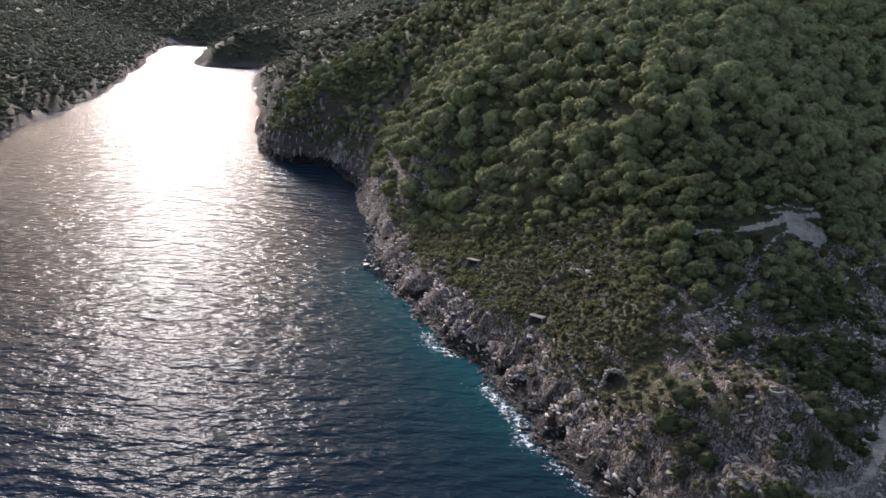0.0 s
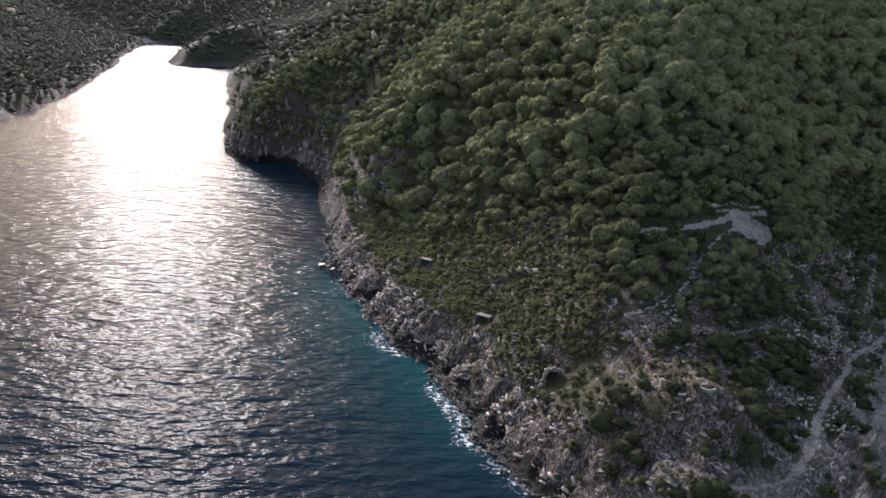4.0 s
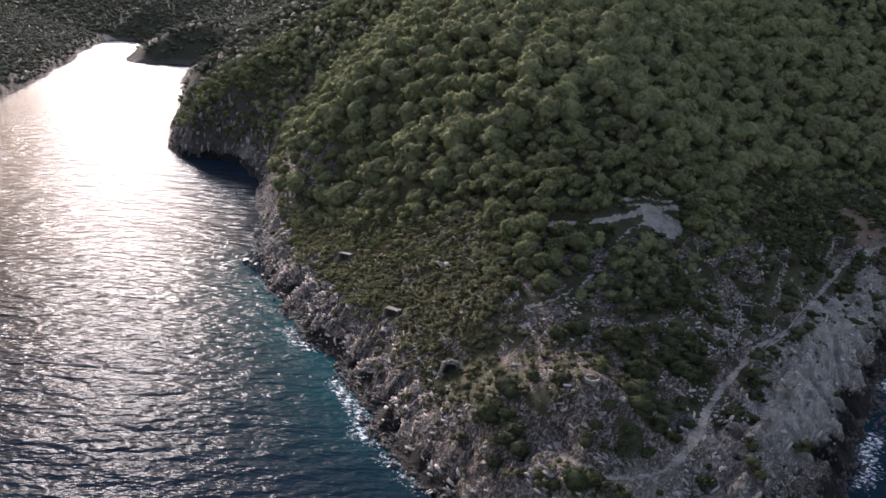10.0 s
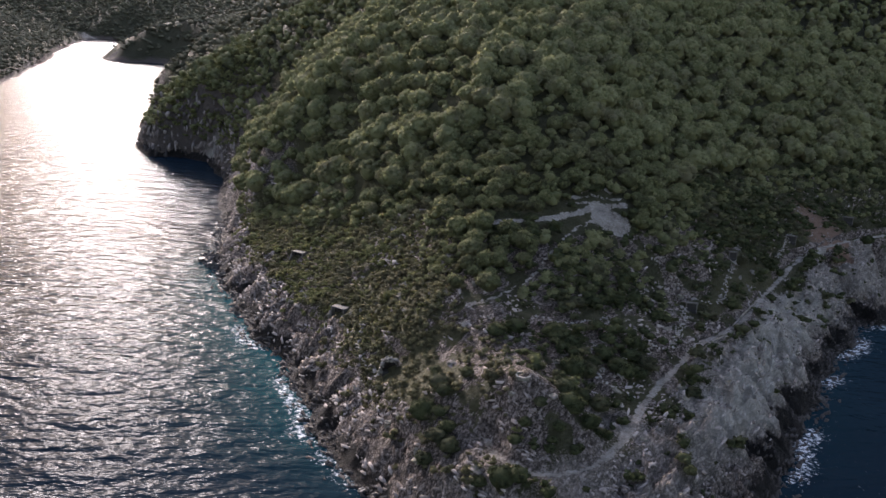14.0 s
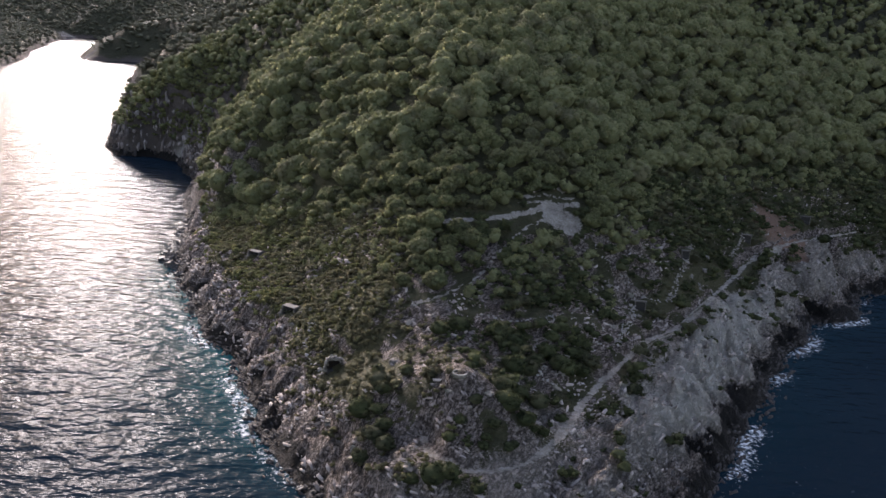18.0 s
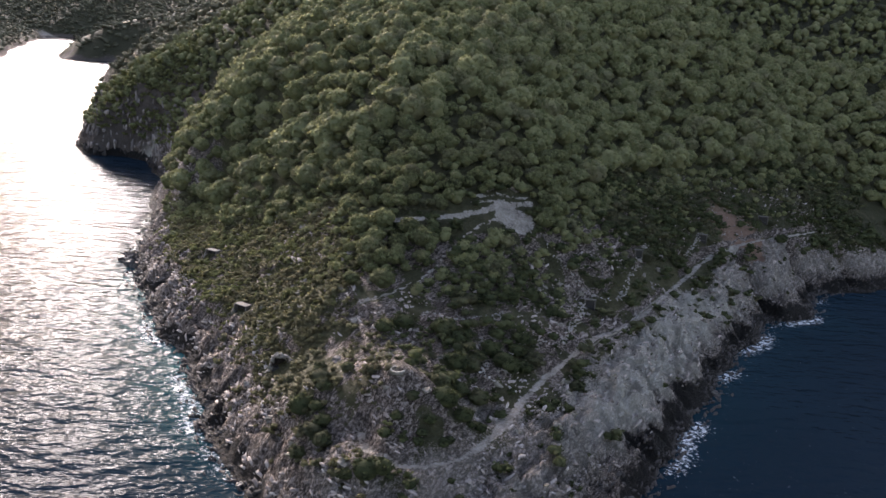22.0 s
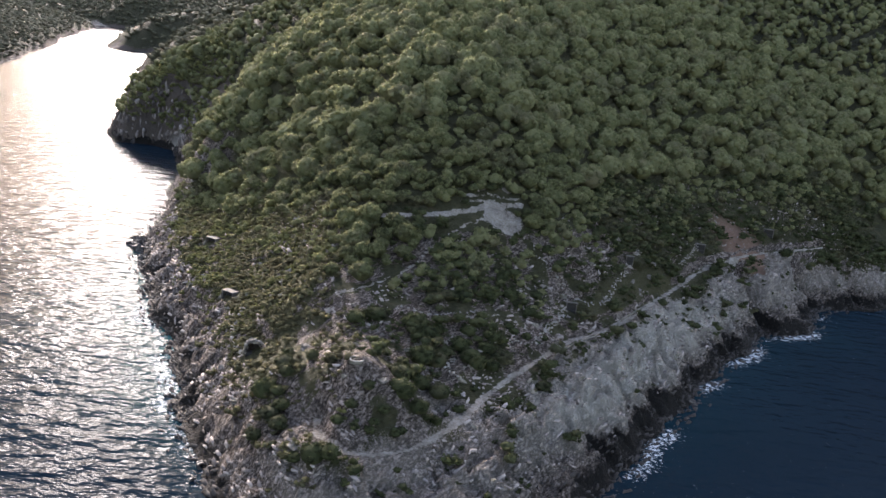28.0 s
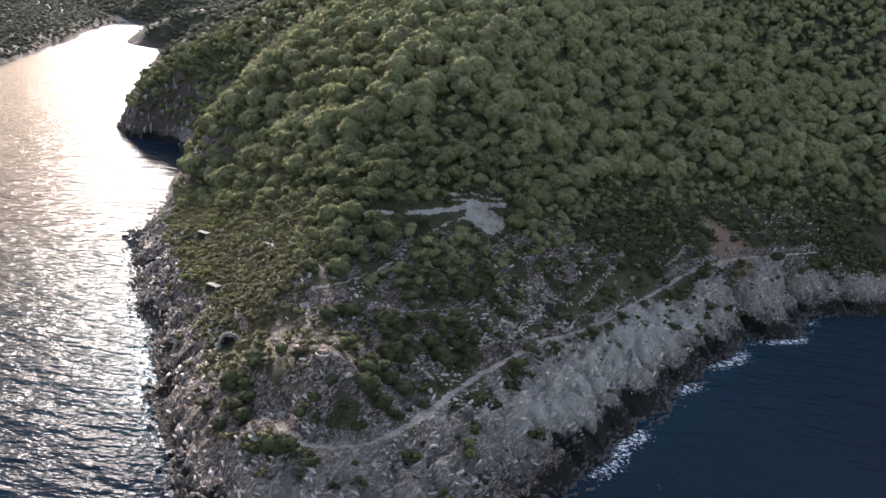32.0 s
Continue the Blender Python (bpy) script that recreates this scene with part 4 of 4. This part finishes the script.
CHUNKS = [chunk(900 + k) for k in range(14)]
ox, oy, oa, ob_ = spread(14, 0.85, -62, 262, 112, 470)
oz, od, orock, oslope = ground(ox, oy), field(SHORE_D, ox, oy), field(ROCKY, ox, oy), field(SLOPE, ox, oy)
patch = fbm(ox, oy, 7, 3, 81)
chance = np.where((orock > 0.5) | (oslope > 1.0), np.where((ox > 95) & (ox < 165), 0.45, 0.75) * step01(patch, 0.3, 0.55), np.where(ox < 62, 0.03, np.where((ox > 84) & (ox < 140) & (oy < 236), 0.42, 0.26)) * step01(patch, 0.42, 0.6) * (oz < 42))
keep = (od > 0.3) & clear_of_built(ox, oy) & (oa < chance) & clear_of_paths(ox, oy, -0.4) & ((oy < 330) | (od < 20)) & ~((oz > 26) & wooded(ox, oy, oz))
ox, oy, oz, ob_, od = (a[keep] for a in (ox, oy, oz, ob_, od))
ro = np.random.default_rng(6)
foot = JAG[(JAG[:, 1] < 345) & (JAG[:, 0] > -45) & (JAG[:, 0] < 235)]
foot = np.repeat(foot, 5, 0) + ro.normal(0, 1.5, (len(foot) * 5, 2))
fh = np.maximum(ground(foot[:, 0], foot[:, 1]), -0.1)
ox, oy, oz, ob_ = np.r_[ox, foot[:, 0]], np.r_[oy, foot[:, 1]], np.r_[oz, fh], np.r_[ob_, 0.75 + 0.45 * ro.random(len(foot))]
turn = np.where(ox > 95, 0.9, -0.75) + ro.normal(0, 0.3, len(ox))
size = 0.26 + 0.68 * ob_ ** 2.2
wetness = (oz + 2.0 * ro.random(len(ox)) < np.where(ox > 95, 6.5, 3.4)).astype(float) * 0.9
tagged(joined("outcrop", CHUNKS, ox, oy, oz - 0.16 * size, size, turn, wetness, OUTCROP, 0.7 + 0.9 * ro.random(len(ox))), "broken pale limestone blocks on the cliffs, black at the waterline", "rock outcrop", kind="stuff")

# dark buttresses of the western point
qx, qy, qa, qb = spread(17, 2.4, -150, -55, 440, 560)
qz, qd, qs = ground(qx, qy), field(SHORE_D, qx, qy), field(SLOPE, qx, qy)
keep = (qd > 0.2) & (qz < 34) & ((qs > 0.8) | (qd < 6)) & (qa < 0.8)
qx, qy, qz, qa, qb, qd = (a[keep] for a in (qx, qy, qz, qa, qb, qd))
size = 1.0 + 1.7 * qb ** 2
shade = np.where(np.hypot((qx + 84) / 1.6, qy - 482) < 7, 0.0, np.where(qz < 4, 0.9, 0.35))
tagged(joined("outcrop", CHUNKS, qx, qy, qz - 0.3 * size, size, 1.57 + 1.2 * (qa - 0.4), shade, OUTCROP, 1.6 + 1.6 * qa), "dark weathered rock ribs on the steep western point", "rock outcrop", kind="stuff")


# ---------------- built things on the headland ----------------
def box(bm, x0, x1, y0, y1, z0, z1, rough=0.0, seed=0):
    """A block with slightly worn corners."""
    r = random.Random(seed)
    made = bmesh.ops.create_cube(bm, size=1.0)["verts"]
    for v in made:
        v.co = Vector((x0 + (v.co.x + 0.5) * (x1 - x0), y0 + (v.co.y + 0.5) * (y1 - y0), z0 + (v.co.z + 0.5) * (z1 - z0)))
        v.co += Vector((r.uniform(-1, 1), r.uniform(-1, 1), r.uniform(-1, 1))) * rough
    return made


def worn(bm, width):
    bmesh.ops.bevel(bm, geom=list(bm.edges), offset=width, segments=1, affect="EDGES")
    return bm


def block(x0, x1, y0, y1, z0, z1, rough=0.03, seed=0, bevel=0.05):
    bm = bmesh.new()
    box(bm, x0, x1, y0, y1, z0, z1, rough, seed)
    return worn(bm, bevel)


def stone_mesh(bm, at, size, seed):
    """An irregular stone of about twelve faces pushed about."""
    r = random.Random(seed)
    made = bmesh.ops.create_icosphere(bm, subdivisions=1, radius=1.0)["verts"]
    turn = Euler((r.uniform(0, 6), r.uniform(0, 6), r.uniform(0, 6))).to_matrix()
    for v in made:
        v.co = turn @ (v.co * r.uniform(0.72, 1.15))
        v.co = Vector((v.co.x * size[0], v.co.y * size[1], v.co.z * size[2])) + Vector(at)


def stone_ring(x, y):
    z = float(ground(x, y)) - 0.3
    e = empty("stone_ring", pose(x, y, z), "round low wall of pale stones round a small sunken floor", "stone ring")
    bm = bmesh.new()
    for k in range(26):
        a = k / 26 * 2 * math.pi
        for row in range(3):
            stone_mesh(bm, (math.cos(a + 0.1 * row) * 1.25, math.sin(a + 0.1 * row) * 1.25, -0.2 + row * 0.26), (0.24, 0.22, 0.18), k * 3 + row)
    part("wall", bm, WEATHERED, e)
    bm = bmesh.new()
    n = 28
    loops = []
    for radius, h in ((1.16, 0.3), (1.18, 0.48), (1.42, 0.48), (1.45, 0.3)):
        loops.append([bm.verts.new((math.cos(i / n * 6.2832) * radius, math.sin(i / n * 6.2832) * radius, h + 0.05 * math.sin(i * 2.1))) for i in range(n)])
    for a, b in zip(loops, loops[1:]):
        for i in range(n):
            bm.faces.new((a[i], a[(i + 1) % n], b[(i + 1) % n], b[i]))
    part("coping", bm, PALE_STONE, e, "pale worn coping")
    bm = bmesh.new()
    bmesh.ops.create_cone(bm, cap_ends=True, segments=20, radius1=1.1, radius2=1.1, depth=0.12)
    part("floor", bm, DARKNESS, e, "floor painted near black for the shade inside")


def gun_shelter(x, y, facing, label):
    """A concrete shelter let into the slope, open towards the sea. facing: degrees of its front, 0 looks to -y."""
    z = float(ground(x, y)) - 0.95
    e = empty("concrete_shelter", pose(x, y, z, 0, 0, facing), label, "shelter", "shelters on the western slope")
    part("floor", block(-1.9, 1.9, -1.5, 1.6, -0.6, 0.1, 0.02, 1), DARKNESS, e, "floor painted near black for the shade inside")
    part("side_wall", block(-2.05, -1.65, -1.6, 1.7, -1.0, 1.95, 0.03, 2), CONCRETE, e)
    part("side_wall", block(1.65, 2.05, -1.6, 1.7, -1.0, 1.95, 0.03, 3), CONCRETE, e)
    # The shade under the roof is painted on a forward back wall.
    part("back_wall", block(-1.65, 1.65, -0.3, 1.7, -0.9, 1.95, 0.02, 4), DARKNESS, e, "back wall painted near black as shade")
    part("roof", block(-2.05, 2.05, -1.6, 0.5, 1.95, 2.2, 0.1, 5, 0.08), CONCRETE, e, "thick weathered roof slab")
    part("bank", bank_mesh((1.0, 1.6, 0.0), (3.2, 2.3, 1.85), x, -0.3), GROUND, e, "stony bank overgrown with scrub")
    part("wing_wall", bank_mesh((2.5, -1.4, -0.3), (0.7, 2.3, 1.3), y), STONE, e, "tumbled stone wing wall")
    part("wing_wall", bank_mesh((-2.4, -0.3, -0.4), (0.7, 1.6, 1.5), y + 5), WEATHERED, e, "stony bank beside the opening")


def bank_mesh(centre, size, seed, front=None):
    """A heap of rock, cut flat at its front where something is let into it."""
    bm = bmesh.new()
    bmesh.ops.create_icosphere(bm, subdivisions=4, radius=1.0)
    for v in bm.verts:
        n = v.co.normalized()
        k = 0.85 + 0.35 * noise.noise(n * 1.7 + Vector((seed, 0, 0))) + 0.22 * abs(noise.noise(n * 5.0 + Vector((0, seed, 0))))
        v.co = Vector((n.x * size[0] * k, n.y * size[1] * k, n.z * size[2] * k)) + Vector(centre)
        if front is not None:
            v.co.y = max(v.co.y, front + 0.12 * noise.noise(v.co * 2.0))
    return bm


def tunnel_portal(x, y, facing, width, label):
    """An opening framed in concrete, let into a rocky bank, its shaded depth a near-black panel."""
    z = max(float(ground(x, y - 1.0)), float(ground(x - 1, y - 1.5))) + 0.05
    e = empty("tunnel_portal", pose(x, y - 0.9, z, 0, 0, facing), label, "tunnel portal", "portals above the road")
    w = width / 2
    part("bank", bank_mesh((0.3, 2.6, -0.3), (w + 3.4, 3.2, 2.2), x, 0.15), GROUND, e, "overgrown stony bank round the opening")
    part("jamb", block(-w - 0.25, -w, -0.25, 0.6, -1.2, 1.7, 0.05, 1), CONCRETE, e)
    part("jamb", block(w, w + 0.25, -0.25, 0.6, -1.2, 1.7, 0.05, 2), CONCRETE, e)
    part("lintel", block(-w - 0.4, w + 0.4, -0.35, 0.6, 1.7, 2.0, 0.06, 3, 0.07), CONCRETE, e)
    part("back_wall", block(-w, w, -0.02, 0.4, -1.0, 1.7, 0.02, 5, 0.01), DARKNESS, e, "panel painted black as the shade of the tunnel")
    part("floor", block(-w, w, -0.6, -0.02, -1.0, 0.0, 0.02, 6), DARKNESS, e, "floor painted near black for the tunnel shade")


def cave_mouth(x, y, facing, label):
    z = float(ground(x, y)) - 0.6
    e = empty("cave_mouth", pose(x, y, z, 0, 0, facing) @ Matrix.Diagonal((1.2, 1.2, 1.25, 1)), label, "cave")
    bm = bmesh.new()
    n, m = 14, 6
    rows = []
    for j in range(m):
        d = j / (m - 1)
        rows.append([bm.verts.new((math.cos(math.pi * i / n) * 1.7 * (1 - 0.5 * d * d), -1.3 + d * 1.5, math.sin(math.pi * i / n) * 2.6 * (1 - 0.4 * d * d) - 0.2
                                   + 0.15 * math.sin(i * 3.1 + j))) for i in range(n + 1)])
    for a, b in zip(rows, rows[1:]):
        for i in range(n):
            bm.faces.new((a[i], a[i + 1], b[i + 1], b[i]))
    bm.faces.new(rows[-1])
    bmesh.ops.solidify(bm, geom=list(bm.faces), thickness=0.25)
    # The vault carries the shade of the hollow as near-black colour.
    part("vault", bm, DARKNESS, e, "vault painted near black as the cave shade")
    bm = bmesh.new()
    r = random.Random(9)
    for k in range(46):
        a = math.pi * k / 45
        if k % 4 == 0:
            continue
        stone_mesh(bm, (math.cos(a) * 1.95 + r.uniform(-0.2, 0.2), -0.7 + r.uniform(-0.3, 0.6), math.sin(a) * 2.55 - 0.2 + r.uniform(-0.4, 0.1)), (r.uniform(0.3, 0.7), 0.5, r.uniform(0.25, 0.5)), k)
    part("rim", bm, WEATHERED, e, "rim of broken stones")
    part("floor", block(-1.6, 1.6, -1.3, 0.1, -0.9, 0.1, 0.05, 3), DARKNESS, e)


def drystone_wall(points, height, label, seed, thick=0.35, gap=0.0):
    line = smooth_line([(x, y, 0) for x, y in points], 0.42)
    cx, cy = line[len(line) // 2][:2]
    cz = float(ground(cx, cy))
    e = empty("drystone_wall", pose(cx, cy, cz), label, "stone wall")
    r = random.Random(seed)
    bm = bmesh.new()
    for k, p in enumerate(line):
        z = float(ground(p[0], p[1]))
        for row in range(max(1, int(height / 0.28))):
            if r.random() < gap + 0.3 * (vnoise(p[0], p[1], 4, 5) > 0.55):
                continue
            stone_mesh(bm, (p[0] - cx + r.gauss(0, 0.5), p[1] - cy + r.gauss(0, 0.5), z - cz + 0.05 + row * 0.26), (thick * r.uniform(0.4, 1.3), thick * r.uniform(0.4, 1.1), r.uniform(0.14, 0.3)), k * 7 + row)
    part("stones", bm, PALE_STONE, e)


def parapet(points):
    """The road's seaward wall, with coping stones of its own."""
    line = smooth_line([(x, y, 0) for x, y in points], 2.0)
    cx, cy = line[len(line) // 2][:2]
    cz = float(ground(cx, cy))
    e = empty("parapet_wall", pose(cx, cy, cz), "long stepped parapet wall of weathered stone along the cliff road", "parapet")
    for k, (a, b) in enumerate(zip(line, line[1:])):
        d = b - a
        length = float(np.hypot(d[0], d[1]))
        ang = math.degrees(math.atan2(d[1], d[0]))
        z = float(ground(a[0], a[1])) + (0.12 if k % 4 < 2 else -0.06)
        ob = part("wall_length", block(0, length + 0.02, -0.17, 0.17, -1.6, 0.3, 0.06, k), WEATHERED, e)
        ob.matrix_local = pose(a[0] - cx, a[1] - cy, z - cz, 0, 0, ang)
        ob = part("coping_stone", block(0.03, length - 0.03, -0.2, 0.2, 0.3, 0.4, 0.05, k + 50, 0.04), WEATHERED, e)
        ob.matrix_local = pose(a[0] - cx, a[1] - cy, z - cz, 0, 0, ang)


stone_ring(76.0, 143.2)
gun_shelter(34.5, 205.3, -28, "weathered concrete shelter with an open dark front on the rocky slope")
gun_shelter(15.2, 252.4, -22, "weathered concrete shelter half sunk in scrub above the cliff")
tunnel_portal(122.5, 206.5, -14, 2.3, "concrete tunnel mouth with sloping roof above the cliff road")
tunnel_portal(141.5, 238.5, -12, 1.8, "narrow tunnel mouth in the stony bank")
tunnel_portal(169.5, 270.0, -16, 2.6, "dark tunnel mouth under pale broken rock")
tunnel_portal(202.5, 305.5, -20, 3.0, "wide dark hollow in reddish earth above the road")
cave_mouth(50.3, 169.6, 4, "dark cave mouth ringed with pale stones on the grassy slope")
for row in WALLS:
    drystone_wall(*row)
parapet([(110, 164.5), (114.8, 174.5), (118.9, 182.5), (124.7, 191), (130.6, 198), (133.2, 204), (138.6, 213.5), (145.3, 224.5)])

# bushes of their own
bush_protos = []
for k in range(5):
    e = empty("bush", pose(0, 0, -200), "dense dark green rounded bush on stony ground", "bush", "bushes on the headland")
    v, f = crown_arrays(700 + k, 10, 300, LUMP2, 0.8)
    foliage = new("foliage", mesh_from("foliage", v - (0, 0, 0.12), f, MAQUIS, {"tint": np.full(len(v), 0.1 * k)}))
    v, f = trunk_arrays(800 + k, 5)
    stem = new("stem", mesh_from("stem", v * (0.8, 0.8, 0.6), f, BARK))
    foliage.parent = stem.parent = e
    bush_protos.append(e)
# The bush at (72, 123.8) is a stand-in for a shaded hollow under grass.
point_bushes = [(61, 138, 2.4), (59.2, 135.7, 2.0), (63.3, 135.5, 2.2), (61.8, 148, 1.8), (61.2, 144.4, 1.8), (82.4, 136.3, 1.5), (80.5, 132.4, 1.2), (76.3, 136.4, 1.3),
                (84.5, 142.7, 2.6), (91.7, 150.9, 2.6), (88.4, 141, 2.3), (87.4, 160, 3.0), (85, 133, 1.1), (74.5, 133.3, 1.5), (96.6, 174.5, 2.0), (102.3, 175, 2.2),
                (104.2, 169.5, 2.4), (105.8, 182.5, 1.5), (110, 181, 1.4), (90.5, 161.2, 2.6), (91, 185.5, 2.4), (102, 166, 2.2), (72, 123.8, 2.7)]
knoll_bushes = [(74.8, 124.2, 2.0), (68.8, 125.6, 1.8), (113.5, 165.5, 2.0), (111.5, 167, 1.0), (106, 154.5, 1.5), (108, 157.5, 1.1), (138.5, 205, 1.6), (208, 299, 2.6),
                (174, 264, 2.4), (76, 171, 3.0), (72, 168, 2.4), (85, 171, 3.2), (88, 168.5, 2.6), (101, 171, 2.6), (97.5, 166, 3.0), (95, 169, 2.6),
                (99, 164, 2.3), (92, 165, 2.4), (85.5, 142, 2.6), (84, 148, 3.0), (88, 152, 2.4), (81, 134, 1.2), (85, 133.5, 1.0)]
slope_bushes = [(79, 139, 1.4), (92, 141, 1.3), (96, 148.5, 1.5), (116, 220, 2.0), (61, 151, 2.6), (58, 146, 2.8), (63, 140, 2.0), (60, 158, 1.6),
                (66, 152, 1.6), (71, 147, 1.3), (151, 230, 1.8), (148, 222, 1.4), (160, 250, 1.8), (104, 176, 1.6), (107, 181, 1.5), (96, 175, 1.4),
                (111, 193, 2.0), (106, 196, 2.4), (101, 192, 2.6), (95, 187, 2.4), (113, 203, 2.0), (89, 184, 1.8)]
spots = point_bushes + knoll_bushes + slope_bushes
rr = random.Random(33)
for k in range(4, len(ROAD_LINE) - 1):
    (ax, ay, _), (bx_, by_, _) = ROAD_LINE[k], ROAD_LINE[k + 1]
    side = Vector((by_ - ay, ax - bx_)).normalized()
    if rr.random() < 0.42 and ay < 262:
        off = rr.choice((-1, -1, 1)) * rr.uniform(2.4, 4.6)
        spots.append((ax + side.x * off, ay + side.y * off, rr.uniform(0.45, 1.15)))
for k, (x, y, s) in enumerate(spots):
    z = float(ground(x, y)) - 0.06 * s
    m = pose(x, y, z, 0, 0, k * 77) @ Matrix.Diagonal((s, s, s * (0.75 + 0.1 * (k % 4)), 1))
    e = bush_protos[k % 5]
    if k < 5:
        e.matrix_world = m
    else:
        copy_thing(e, Matrix.Identity(4)).matrix_basis = m

# boulders at the water's edge and on the slopes
boulder_meshes = []
for k in range(7):
    bm = bmesh.new()
    bmesh.ops.create_icosphere(bm, subdivisions=3, radius=1.0)
    for v in bm.verts:
        n = v.co.normalized()
        v.co = n * (0.7 + 0.75 * noise.noise(n * 1.5 + Vector((k * 5, 0, 0))) + 0.4 * abs(noise.noise(n * 3.4 + Vector((0, k * 3, 0)))))
        v.co.z *= 0.75
    me = bpy.data.meshes.new("boulder")
    bm.to_mesh(me)
    bm.free()
    me.materials.append(DARK_STONE if k < 4 else WEATHERED)
    boulder_meshes.append(me)
r = random.Random(21)
line = JAG[(JAG[:, 1] < 300) & (JAG[:, 0] > -40) & (JAG[:, 0] < 230)]
for k in range(36):
    p = line[r.randrange(len(line))]
    s = r.uniform(0.35, 0.95)
    ob = new("boulder", boulder_meshes[k % 4])
    ob.matrix_world = pose(p[0] + r.uniform(-1.5, 1.5), p[1] + r.uniform(-1.5, 1.5), r.uniform(-0.3, 0.5), r.uniform(-20, 20), r.uniform(-20, 20), r.uniform(0, 360)) @ Matrix.Diagonal((s, s * r.uniform(0.7, 1.2), s * r.uniform(0.7, 1.1), 1))
    tagged(ob, "dark wet boulder at the foot of the cliff", "rock", "boulders at the waterline")
for x, y, s in ((-22.5, 285, 3.4), (-20.5, 281, 3.0), (-24.5, 289.5, 2.2), (-18, 277, 2.6), (-13, 267, 2.2), (-10, 261, 1.8), (-4, 248.5, 1.6)):
    ob = new("sea_rock", boulder_meshes[int(s * 3) % 4])
    ob.matrix_world = pose(x, y, 0.5, 8, -12, x * 31) @ Matrix.Diagonal((s, s * 0.8, s * 0.9, 1))
    tagged(ob, "jagged black rock standing out of the surf", "rock", "rocks in the surf")
placed = 0
while placed < 170:
    x, y = r.uniform(10, 165), r.uniform(125, 255)
    d, z = float(field(SHORE_D, x, y)), float(ground(x, y))
    if d < 6 or z > 30 or z < 3 or not clear_of_paths(np.array([x]), np.array([y]), 1.0)[0]:
        continue
    s = r.uniform(0.4, 1.25)
    ob = new("rock", boulder_meshes[4 + placed % 3])
    ob.matrix_world = pose(x, y, z - 0.15 * s, r.uniform(-25, 25), r.uniform(-25, 25), r.uniform(0, 360)) @ Matrix.Diagonal((s, s * r.uniform(0.6, 1.2), s * r.uniform(0.6, 1.2), 1))
    tagged(ob, "pale weathered limestone rock among scrub", "rock", "rocks on the slopes")
    placed += 1
